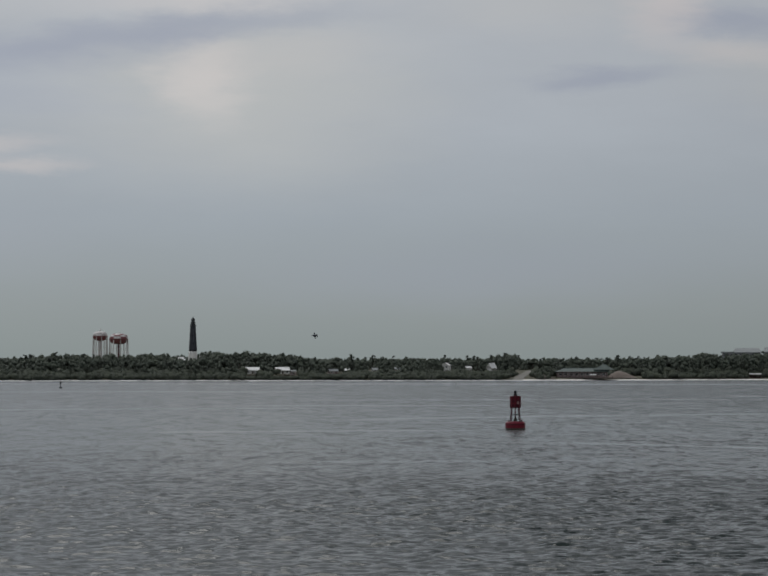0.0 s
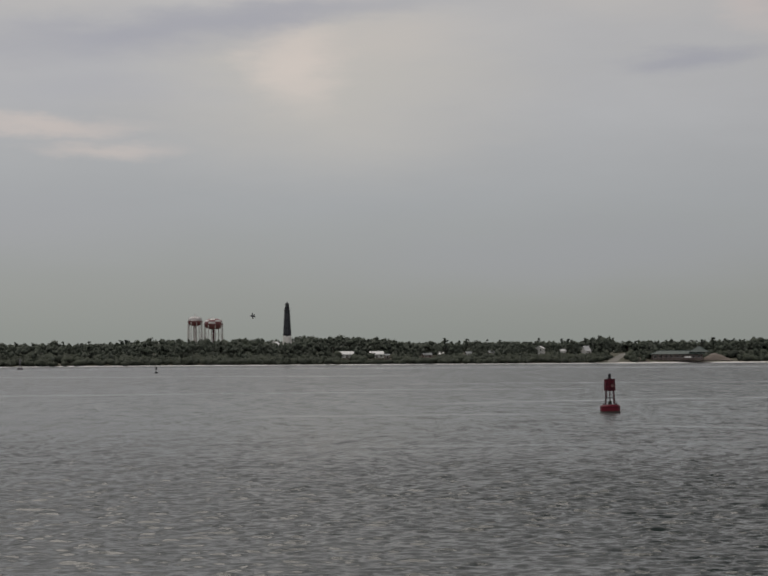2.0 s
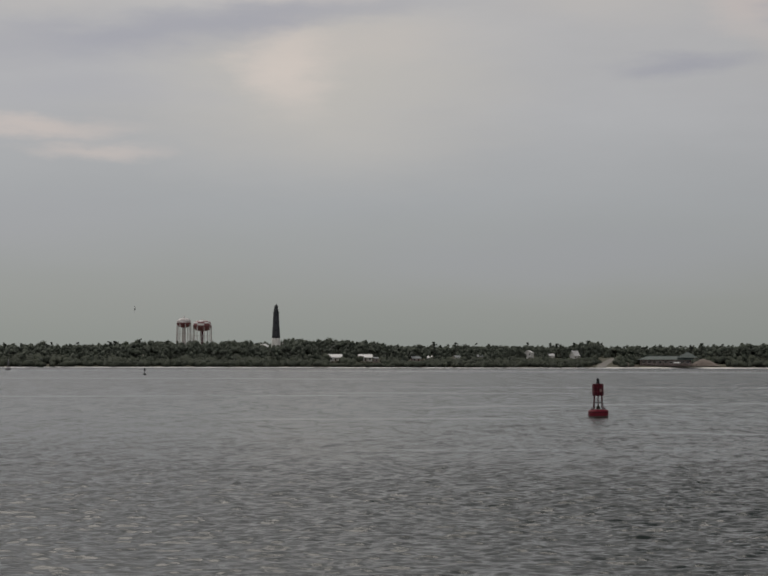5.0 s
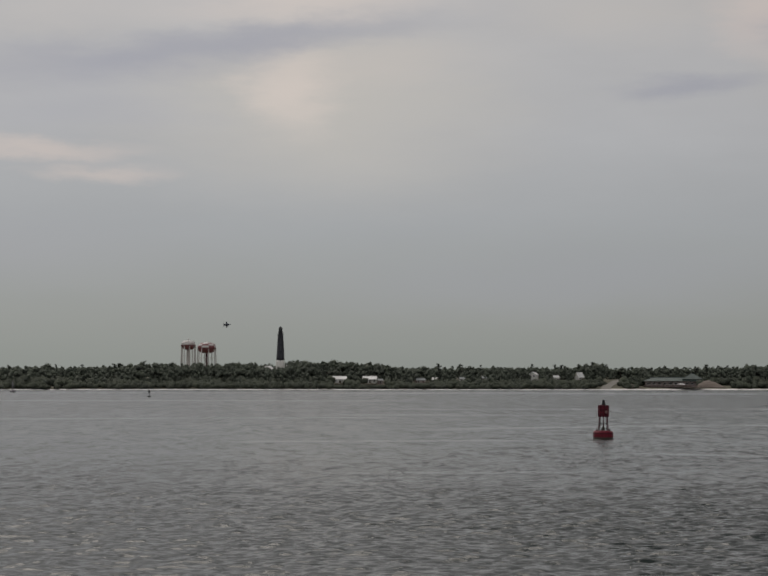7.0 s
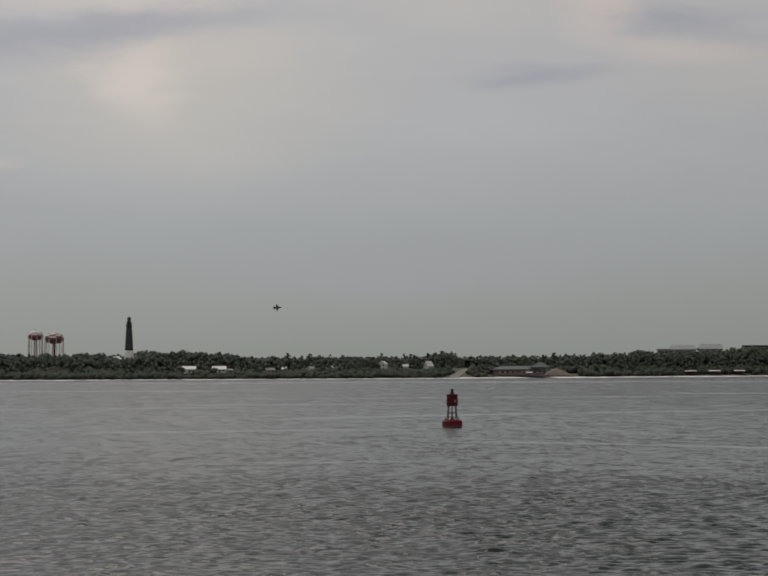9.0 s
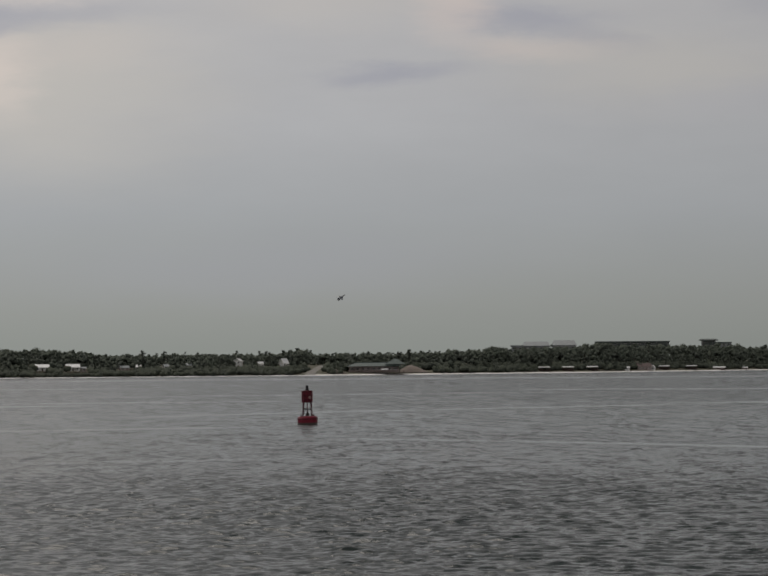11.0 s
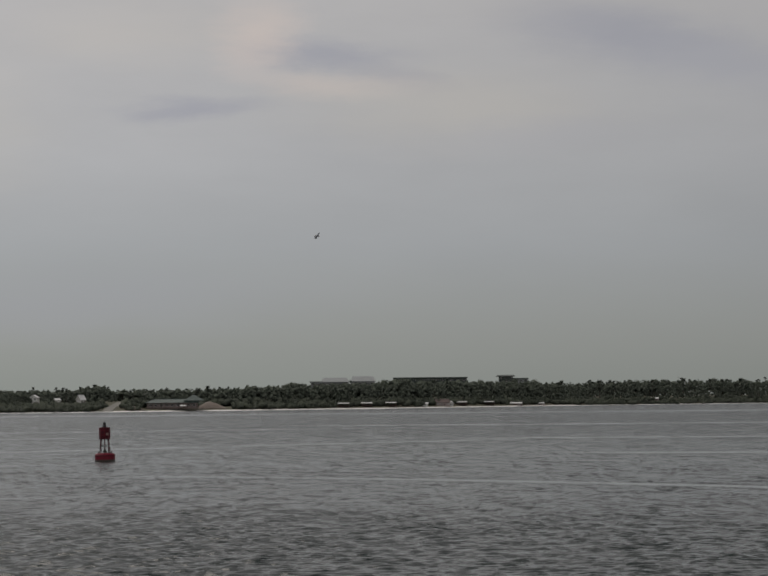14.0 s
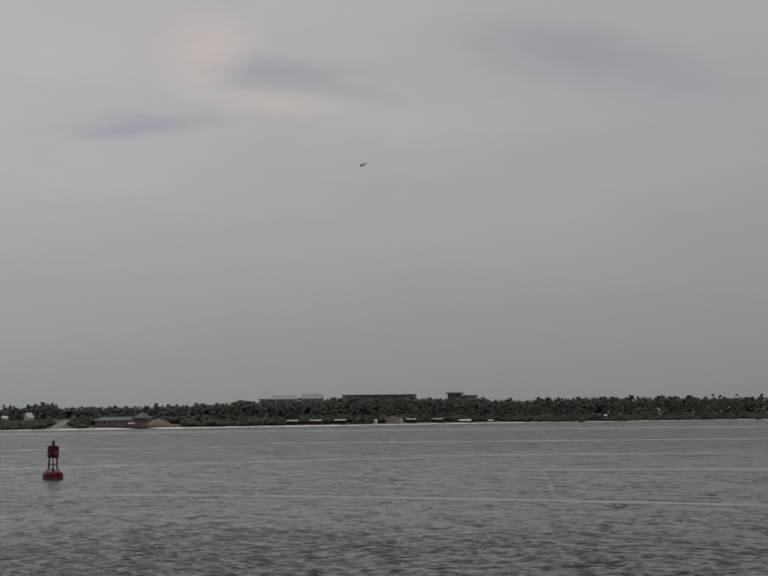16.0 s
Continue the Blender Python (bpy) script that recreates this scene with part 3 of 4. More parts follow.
# ---- lighthouse, keeper's house, water towers ----
def lighthouse(az, s):
    top = height_for(az, s, 1.46)
    join = height_for(az, s, 0.535)
    t = thing("lighthouse", "tall tapered brick lighthouse, black above and white below", "lighthouse", facing(az, s))
    deck = top - 8.0

    def rad(z):
        return 4.5 - (4.5 - 2.35) * z / deck

    part("lower_tower", lathe(B(), [(5.0, -1), (5.0, 1.0), (4.55, 1.4)] + [(rad(z), z) for z in np.linspace(2, join, 8)], 32), M["white_brick"], t, "whitewashed lower brick shaft", True)
    shaft = part("upper_tower", lathe(B(), [(rad(z) + 0.02, z) for z in np.linspace(join, deck - 1.4, 12)] + [(2.55, deck - 0.8), (2.75, deck - 0.4)], 32), M["black_brick"], t, "black painted brick shaft", True)
    for k, z in enumerate((0.32, 0.47, 0.62, 0.77)):
        part("window", box(B(), (0.0, -rad(z * top) - 0.02, z * top), (0.9, 0.35, 1.7)), M["glass"], shaft)
    gal = part("gallery", lathe(B(), [(2.6, deck - 0.5), (2.85, deck - 0.3), (2.85, deck), (1.9, deck + 0.02)], 32), M["iron"], t, "dark iron gallery")
    for k in range(16):
        a = 2 * math.pi * k / 16
        part("baluster", rod(B(), (2.78 * math.cos(a), 2.78 * math.sin(a), deck - 0.1), (2.78 * math.cos(a), 2.78 * math.sin(a), deck + 1.15), 0.05, n=5), M["iron"], gal)
    part("rail", lathe(B(), [(2.74, deck + 1.1), (2.82, deck + 1.1), (2.82, deck + 1.22), (2.74, deck + 1.22)], 32, caps=False), M["iron"], gal)
    part("watch_room", lathe(B(), [(2.0, deck), (1.95, deck + 2.2), (2.3, deck + 2.3), (2.3, deck + 2.5), (1.7, deck + 2.55)], 24), M["black_brick"], t)
    lan = part("lantern_room", lathe(B(), [(1.55, deck + 2.5), (1.55, deck + 4.9)], 12), M["glass"], t, "glazed lantern room")
    for k in range(12):
        a = 2 * math.pi * k / 12
        part("astragal", rod(B(), (1.57 * math.cos(a), 1.57 * math.sin(a), deck + 2.5), (1.57 * math.cos(a), 1.57 * math.sin(a), deck + 4.9), 0.06, n=5), M["iron"], lan)
    part("dome", lathe(B(), [(1.85, deck + 4.85), (1.75, deck + 5.1), (1.35, deck + 5.9), (0.7, deck + 6.5), (0.3, deck + 6.7), (0.34, deck + 7.1), (0.08, deck + 7.4), (0.04, deck + 8.0)], 24), M["iron"], lan, "dark iron lantern roof", True)


def water_tower(az, s, top_el, low_el, wide, knob, label):
    """Elevated steel tank on eight columns; red and white checks on the tank."""
    high, low = height_for(az, s, top_el), height_for(az, s, low_el)
    t = thing("water_tower", label, "water tower", facing(az, s, 11))
    n, R = 24, wide / 2
    tank = B()
    prof = []
    mid = low + (high - low) * 0.52
    for k in range(9):
        q = k / 8 * math.pi
        rr = R * max(math.sin(q) ** 0.62, 0.07)
        z = mid - math.cos(q) * ((mid - low) if q < math.pi / 2 else (high - mid))
        prof.append((rr, z))
    lathe(tank, prof, n)
    tank.faces.ensure_lookup_table()
    for i, f in enumerate(tank.faces):
        row, col = divmod(i, n)
        if i < n * 8:
            if knob:
                f.material_index = 0 if row < 4 else (1 if row > 5 else (1 if (row + col // 3) % 2 else 2))
            else:
                f.material_index = 0 if row < 4 else ((row + col // 3) % 2 if row < 7 else 1)
    part("tank", tank, [M["red"], M["tower_white"], M["steel"]], t, "red and white checked steel tank", True)
    part("roof_vent", lathe(B(), [(0.5, high - 0.3), (0.5, high + 0.7), (0.9, high + 0.8), (0.1, high + (2.6 if knob else 1.3))], 12), M["tower_white"], t)
    part("balcony", lathe(B(), [(R + 0.02, mid - 0.7), (R + 0.8, mid - 0.7), (R + 0.8, mid - 0.45), (R + 0.02, mid - 0.45)], n, caps=False), M["red"], t)
    part("riser_pipe", lathe(B(), [(0.95, -1), (0.95, low + 1.0)], 14), M["buoy_dark"] if not knob else M["tower_white"], t)
    foot, head = R * 1.06, R * 0.97
    for k in range(8):
        a = 2 * math.pi * k / 8
        b = 2 * math.pi * (k + 1) / 8
        z0, z1 = -1.0, mid - 1.0

        def at(ang, z):
            q = foot + (head - foot) * (z - z0) / (z1 - z0)
            return (q * math.cos(ang), q * math.sin(ang), z)

        leg = part("column", rod(B(), at(a, z0), at(a, z1), 0.5, 0.44), M["tower_white"] if k % 2 else M["steel"], t)
        for frac in (0.34, 0.67):
            z = z1 * frac
            part("strut", rod(B(), at(a, z), at(b, z), 0.17, n=6), M["steel"], leg)
        part("tie_rod", rod(B(), at(a, z1 * 0.34), at(b, z1 * 0.67), 0.05, n=5), M["steel"], leg)
        part("tie_rod", rod(B(), at(b, z1 * 0.34), at(a, z1 * 0.67), 0.05, n=5), M["steel"], leg)


def house(name, label, m, w, d, wall_h, roof_h, wall, roof, category="house", windows=3, porch=False, stilts=0.0, ridge_across=True, hip=0.0, group=""):
    """Gabled or hipped house with overhanging roof slabs, windows with frames and a door."""
    t = thing(name, label, category, m, group)
    bm = B()
    z0 = stilts
    box(bm, (0, 0, (z0 + wall_h) / 2 - (0.5 if not stilts else 0)), (w, d, wall_h - z0 + (1.0 if not stilts else 0)))
    if not hip:
        if ridge_across:
            for x in (-w / 2 + 0.06, w / 2 - 0.06):
                a = [bm.verts.new((x, y, z)) for y, z in ((-d / 2, wall_h), (d / 2, wall_h), (0, wall_h + roof_h - 0.1))]
                bm.faces.new(a)
        else:
            for y in (-d / 2 + 0.06, d / 2 - 0.06):
                a = [bm.verts.new((x, y, z)) for x, z in ((-w / 2, wall_h), (w / 2, wall_h), (0, wall_h + roof_h - 0.1))]
                bm.faces.new(a)
    body = part("wall", bm, wall, t)
    o = 0.5
    rf = B()
    if ridge_across:
        e = w / 2 + o
        for k in (-1, 1):
            lo, hi = k * (d / 2 + o), 0.0
            zl, zh = wall_h - roof_h * o / (d / 2), wall_h + roof_h
            ring = [[(x, lo, zl), (x, lo, zl + 0.22), (x, hi, zh + 0.22), (x, hi, zh)] for x in (-e, e)]
            ring[0][2], ring[0][3] = (-e + hip, hi, zh + 0.22), (-e + hip, hi, zh)
            ring[1][2], ring[1][3] = (e - hip, hi, zh + 0.22), (e - hip, hi, zh)
            loft(rf, ring)
        if hip:
            for k in (-1, 1):
                a = [rf.verts.new(p) for p in ((k * e, -d / 2 - o, zl + 0.1), (k * e, d / 2 + o, zl + 0.1), (k * (e - hip), 0, zh + 0.2))]
                rf.faces.new(a)
    else:
        e = d / 2 + o
        for k in (-1, 1):
            lo = k * (w / 2 + o)
            zl, zh = wall_h - roof_h * o / (w / 2), wall_h + roof_h
            loft(rf, [[(lo, y, zl), (lo, y, zl + 0.22), (0, y, zh + 0.22), (0, y, zh)] for y in (-e, e)])
    part("roof", rf, roof, t)
    rows = 2 if wall_h - z0 > 5 else 1
    for j in range(rows):
        for k in range(windows):
            x = (k + 0.5) / windows * w - w / 2
            z = z0 + (wall_h - z0) * (j + 0.55) / rows
            if k == windows // 2 and j == 0 and windows > 1:
                part("door", box(B(), (x, -d / 2 - 0.02, z0 + 1.05), (1.1, 0.12, 2.1)), M["wood"], t)
                continue
            win = part("window", box(B(), (x, -d / 2 - 0.03, z), (1.3, 0.1, 1.4)), M["white"], t)
            part("pane", box(B(), (x, -d / 2 - 0.075, z), (1.1, 0.06, 1.2)), M["glass"], win)
    if porch:
        part("porch_roof", box(B(), (w * 0.2, -d / 2 - 1.3, z0 + 2.75), (w * 0.62, 2.6, 0.18)), roof, t)
        for k in range(3):
            part("porch_post", box(B(), (w * (0.2 + 0.29 * (k - 1)), -d / 2 - 2.45, z0 + 1.3), (0.18, 0.18, 2.75)), M["white"], t)
    if stilts:
        for i in range(4):
            for j in range(2):
                part("stilt", box(B(), ((i / 3 - 0.5) * (w - 0.5), (j - 0.5) * (d - 0.5), stilts / 2 - 0.5), (0.35, 0.35, stilts + 1.1)), M["wood"], t)
    return t


lighthouse(0.01, 290)
house("keepers_house", "white two-storey keeper's house beside the lighthouse", facing(-0.37, 262, 14), 11, 10, height_for(-0.37, 262, 0.28), 3.0, M["white"], M["white_roof"], windows=5)
house("outbuilding", "small white outbuilding beside the lighthouse", facing(0.30, 270, -10), 8, 7, height_for(0.30, 270, 0.32), 2.6, M["white"], M["white_roof"], windows=2)
water_tower(-2.425, 560, 1.055, 0.80, 14.4, 1, "white-topped water tower with a red band on tall legs")
water_tower(-1.94, 540, 1.0, 0.71, 18.6, 0, "red and white checked water tower on eight legs")

# ---- houses along the shore ----
house("beach_house", "white beach house with a low gable and porch", facing(1.58, 66, 5), 10.5, 8, 4.1, 2.1, M["white"], M["white_roof"], porch=True, stilts=1.0)
house("beach_house", "white beach house with a lean-to porch", facing(2.38, 66, 3), 10.5, 8, 4.1, 2.1, M["white"], M["white_roof"], porch=True, stilts=1.0)
house("shed", "small grey shed beside a beach house", facing(2.66, 68, 8), 3.6, 5, 3.0, 1.0, M["tan_wall"], M["grey_roof"], "shed", 1)
house("tall_house", "white two-storey house among the trees", facing(6.72, 112, -16), 6.4, 8, 5.9, 1.9, M["white"], M["white_roof"], windows=2, ridge_across=False)
house("gabled_house", "white steep-roofed house among the trees", facing(7.93, 122, 38), 5.4, 6.5, 3.4, 3.9, M["white"], M["white_roof"], windows=2)
for az, s, w, h, mat, roof, label in (
        (3.72, 80, 7.0, 2.6, "tan_wall", "grey_roof", "low grey-roofed cottage half hidden by scrub"),
        (4.11, 88, 3.4, 2.8, "white", "white_roof", "tiny white cottage half hidden by trees"),
        (4.82, 92, 4.0, 2.9, "white", "grey_roof", "small pale cottage half hidden by trees"),
        (5.42, 100, 3.6, 3.2, "tan_wall", "grey_roof", "small dull cottage half hidden by trees"),
        (7.31, 112, 4.4, 3.6, "white", "white_roof", "small white cottage among the trees"),
        (3.2, 84, 3.0, 2.6, "tan_wall", "grey_roof", "tiny grey cottage half hidden by trees")):
    house("cottage", label, facing(az, s, 20 * math.sin(az * 7)), w, 5.5, h, 1.5, M[mat], M[roof], windows=2)


# ---- green-roofed pavilion, road and bank ----
def green_pavilion(az, s):
    t = thing("club_building", "long low building with a green hipped roof and deck", "building", facing(az, s))
    z_eave, z_ridge, z_peak = height_for(az, s, 0.01), height_for(az, s, 0.10), height_for(az, s, 0.205)
    L = 46.0
    wall = part("wall", box(B(), (0, 2, z_eave / 2), (L - 4, 14, z_eave)), M["tan_wall"], t)
    rf = B()
    loft(rf, [[(-L / 2, y, z_eave - 0.3), (-L / 2, y, z_eave), (-L / 2 + 8, 2, z_ridge + 0.02 * y), (L / 2 - 3, 2, z_ridge + 0.02 * y), (L / 2, y, z_eave), (L / 2, y, z_eave - 0.3)] for y in (-8.0, 12.0)])
    part("roof", rf, M["green_roof"], t, "faded green metal roof")
    # raised hipped end pavilion
    ex = L / 2 - 5
    part("tower_wall", box(B(), (ex, 0, (z_ridge + z_eave) / 2), (9, 9, z_ridge - z_eave + 1.0)), M["dark_wall"], t)
    hip = B()
    z1 = z_ridge - 1.3
    base = [(-8.5, -7, z1), (8.5, -7, z1), (8.5, 7, z1), (-8.5, 7, z1)]
    topq = [(-0.8, -0.5, z_peak), (0.8, -0.5, z_peak), (0.8, 0.5, z_peak), (-0.8, 0.5, z_peak)]
    low = [(x, y, z - 0.3) for x, y, z in base]
    loft(hip, [[(ex + x, y, z) for x, y, z in q] for q in (low, base, topq)])
    part("hip_roof", hip, M["green_roof"], t, "green pyramid roof")
    part("finial", lathe(B(), [(0.5, 0), (0.6, 0.4), (0.1, 0.6), (0.05, 1.6)], 8, (ex, 0, z_peak)), M["iron"], t)
    for k in range(12):
        x = -L / 2 + 3 + k * (L - 6) / 11
        part("post", box(B(), (x, -7.2, z_eave / 2), (0.35, 0.35, z_eave)), M["wood"], t)
    for k in range(9):
        x = -L / 2 + 5 + k * (L - 10) / 8
        win = part("window", box(B(), (x, -5.04, z_eave * 0.58), (2.6, 0.12, 1.6)), M["white"], wall)
        part("pane", box(B(), (x, -5.12, z_eave * 0.58), (2.3, 0.08, 1.35)), M["glass"], win)
    deck = part("deck", box(B(), (2, -9.5, 0.55), (L + 2, 6, 0.25)), M["wood"], t, "dark red-brown timber deck")
    for k in range(14):
        part("deck_post", box(B(), (-L / 2 + k * L / 13 + 2, -12.2, 0.2), (0.3, 0.3, 3.0)), M["wood"], deck)
    part("deck_rail", box(B(), (2, -12.3, 1.7), (L + 2, 0.12, 0.16)), M["wood"], deck)
    part("canopy", box(B(), (9, -10, z_eave * 0.52), (6.5, 4, 0.9), 0.55), M["white"], t, "white awning")


def shore_road():
    bm = B()
    rows = []
    for k in range(24):
        q = k / 23
        s = 4 + 150 * q
        a = 8.62 + 0.42 * q ** 1.25
        half = 0.14 - 0.05 * q
        rows.append([bm.verts.new(spot(a - half, s, 0.35)), bm.verts.new(spot(a + half, s, 0.35)), bm.verts.new(spot(a + half, s, -0.6)), bm.verts.new(spot(a - half, s, -0.6))])
    for a, b in zip(rows, rows[1:]):
        for k in range(4):
            bm.faces.new((a[k], a[(k + 1) % 4], b[(k + 1) % 4], b[k]))
    tagged(part("road", bm, M["road"]), "pale unpaved road climbing from the beach", "road", kind="structure")


def earth_bank(az, s, w, d, h, label):
    bm = B()
    n = 22
    grid = []
    for i in range(n):
        for j in range(12):
            u, v = i / (n - 1) * 2 - 1, j / 11 * 2 - 1
            prof = max(0, 1 - abs(u) ** 2.2) * max(0, 1 - v * v) ** 0.8 * (1.0 if u < -0.2 else 1 - 0.55 * (u + 0.2))
            z = h * prof * (1 + 0.25 * noise.noise((u * 3, v * 3, az))) - 0.6
            grid.append(bm.verts.new((u * w / 2, v * d / 2, z)))
    for i in range(n - 1):
        for j in range(11):
            k = i * 12 + j
            bm.faces.new((grid[k], grid[k + 12], grid[k + 13], grid[k + 1]))
    ob = part("earth_bank", bm, M["bank"], smooth=True)
    ob.matrix_basis = facing(az, s)
    tagged(ob, label, "bank", kind="structure")


green_pavilion(10.32, 24)
shore_road()
earth_bank(11.36, 34, 26, 30, 6.2, "bare brown sandy bank beside the green-roofed building")
earth_bank(9.35, 20, 17, 12, 3.6, "scrubby brown bank between the road and the building")


# ---- large buildings behind the trees ----
def block(name, label, az0, az1, s, el, roof_el, wall, roof, floors=3, overhang=1.0, turn=0.0):
    """Flat or low-pitched big building with window bands and a roof slab."""
    az = (az0 + az1) / 2
    w = (shore(az) + s) * radians(az1 - az0)
    h, hr = height_for(az, s, el), height_for(az, s, roof_el)
    t = thing(name, label, "building", facing(az, s, turn))
    body = part("wall", box(B(), (0, 0, h / 2 - 0.5), (w, 22, h + 1)), wall, t)
    if hr > h + 1.5:
        rf = B()
        loft(rf, [[(x, -11 - overhang, h - 0.2), (x, -11 - overhang, h + 0.2), (x * k, 0, hr), (x, 11 + overhang, h + 0.2), (x, 11 + overhang, h - 0.2)] for x, k in ((-w / 2 - overhang, 0.82), (w / 2 + overhang, 0.82))])
        part("roof", rf, roof, t)
    else:
        part("roof", box(B(), (0, 0, (h + hr) / 2 + 0.1), (w + 2 * overhang, 22 + 2 * overhang, hr - h + 0.5)), roof, t)
    n = max(3, int(w / 5))
    for j in range(floors):
        for k in range(n):
            x = ((k + 0.5) / n - 0.5) * w
            z = h - 2.2 - 3.4 * j
            win = part("window", box(B(), (x, -11.03, z), (3.0, 0.12, 1.7)), M["steel"], body)
            part("pane", box(B(), (x, -11.1, z), (2.7, 0.08, 1.4)), M["glass"], win)
    return t


block("hall", "long dark flat-roofed hall behind the trees", 16.2, 18.12, 420, 0.585, 0.605, M["dark_wall"], M["dark_wall"], 1)
block("barracks", "big building with a pale grey pitched roof", 14.28, 14.98, 340, 0.51, 0.625, M["grey_roof"], M["grey_roof"], 2)
block("barracks", "big building with a weathered grey pitched roof", 15.06, 15.68, 360, 0.52, 0.655, M["grey_roof"], M["grey_roof"], 2)
block("annex", "pale low wing beside the grey-roofed building", 13.98, 14.27, 330, 0.50, 0.52, M["grey_roof"], M["grey_roof"], 1)
block("lookout_building", "dark building with a wide overhanging flat roof", 18.97, 19.34, 400, 0.62, 0.66, M["dark_wall"], M["dark_wall"], 2, 3.2)
block("office", "low grey flat-roofed office wing", 19.36, 19.74, 410, 0.545, 0.565, M["grey_roof"], M["dark_wall"], 1)


# ---- beach shelters ----
def shelter(m, w, label, roof, group=""):
    t = thing("picnic_shelter", label, "shelter", m, group)
    rf = B()
    loft(rf, [[(x, -3.6, 3.5), (x, -3.6, 3.75), (x, 0, 4.35), (x, 3.6, 3.75), (x, 3.6, 3.5), (x, 0, 4.1)] for x in (-w / 2, w / 2)])
    part("roof", rf, roof, t, "pale metal roof")
    for i in range(4):
        for j in (-1, 1):
            part("post", box(B(), ((i / 3 - 0.5) * (w - 0.8), j * 3.1, 1.3), (0.3, 0.3, 3.9)), M["wood"], t)
    part("back_wall", box(B(), (0, 2.9, 1.3), (w - 1.2, 0.2, 2.4)), M["wood"], t)
    for k in range(2):
        tb = part("table", box(B(), ((k - 0.5) * w * 0.45, 0, 0.75), (2.0, 0.8, 0.08)), M["wood"], t)
        part("table_base", box(B(), ((k - 0.5) * w * 0.45, 0, 0.3), (1.4, 0.5, 0.85)), M["wood"], tb)
    return t


first = shelter(facing(14.84, 17), 10.5, "open beach shelter with a white roof on dark posts", M["white_roof"], "beach shelters")
for az, s, turn in ((15.46, 17, 3), (16.11, 18, -2), (17.99, 18, 4), (18.71, 18, -3)):
    copy_thing(first, facing(az, s, turn))
house("beach_pavilion", "brown-roofed beach pavilion with a white gable end", facing(17.45, 22, 18), 13.5, 9, 3.4, 2.9, M["tan_wall"], M["brown_roof"], "pavilion", 4)
house("beach_hut", "white front beach hut beside the pavilion", facing(17.70, 17, -12), 3.8, 4, 3.0, 2.0, M["white"], M["white_roof"], "hut", 1, ridge_across=False)
house("beach_hut", "small white hut on the beach", facing(17.02, 16, 6), 4.4, 4, 2.8, 0.9, M["white"], M["white_roof"], "hut", 1)
house("boat_shed", "low red-brown boat shed with a white roof edge", facing(19.42, 15, 5), 12, 5, 2.0, 0.9, M["brown_roof"], M["white_roof"], "shed", 3)
house("boat_shed", "low pale boat shed on the beach", facing(20.05, 14, -4), 9, 5, 1.7, 0.8, M["tan_wall"], M["white_roof"], "shed", 3)
house("cabin", "small white-roofed cabin among dark trees", facing(23.06, 60, 5), 9, 6, 3.0, 1.3, M["tan_wall"], M["white_roof"], "cabin", 2)


# ---- trees ----
SKY_AZ = [-14, -8, -5.0, -3.1, -0.8, 0.5, 2.0, 2.7, 3.2, 5.2, 6.6, 7.8, 8.05, 8.35, 8.62, 8.85, 10.5, 11.8, 13.3, 13.95, 15.6, 15.95, 16.6, 16.9, 18.1, 20.2, 20.9, 22.7, 24.5, 26.2, 34]
SKY_EL = [0.33, 0.34, 0.36, 0.46, 0.48, 0.52, 0.50, 0.47, 0.36, 0.38, 0.37, 0.37, 0.45, 0.48, 0.45, 0.36, 0.37, 0.39, 0.47, 0.53, 0.51, 0.59, 0.60, 0.55, 0.54, 0.48, 0.44, 0.50, 0.48, 0.47, 0.47]
# stretches where something behind stays in view: azimuths, how far back, highest elevation of what grows before it
CLEAR = [
    (1.36, 1.86, 80, -0.12), (2.18, 2.80, 80, -0.12), (6.56, 6.88, 106, 0.03), (7.68, 8.06, 118, 0.04), (3.5, 3.95, 74, -0.06), (4.0, 4.22, 84, -0.01),
    (4.7, 4.95, 88, 0.02), (5.3, 5.55, 95, 0.05), (7.2, 7.42, 106, 0.06), (8.55, 9.06, 155, -0.30), (9.1, 9.62, 24, -0.08),
    (9.55, 11.12, 45, -0.30), (11.1, 11.95, 55, -0.19), (14.6, 16.4, 26, -0.30), (16.9, 19.0, 30, -0.30), (19.1, 20.3, 22, -0.30), (22.85, 23.25, 56, -0.06),
    (-0.16, 0.16, 262, 0.385), (-0.55, -0.16, 255, 0.39), (16.75, 19.8, 400, 0.55), (14.1, 15.7, 330, 0.51), (-3.0, -1.4, 520, 0.445), (13.9, 14.3, 320, 0.47)]
PINE = [(-9, -4.6, 0.5), (3.0, 7.8, 0.75), (9.0, 12.5, 0.5), (20.5, 35, 0.8)]


def clump(vs, fs, c, r, rng, sub=1, squash=0.8):
    """A lumpy mass of foliage."""
    base_v, base_f = ICO[sub]
    k = len(vs)
    jit = 1 + 0.75 * (rng.random(len(base_v)) - 0.5)
    pts = base_v * jit[:, None] * r * np.array([1, 1, squash]) + np.array(c)
    vs.extend(pts.tolist())
    fs.extend((base_f + k).tolist())


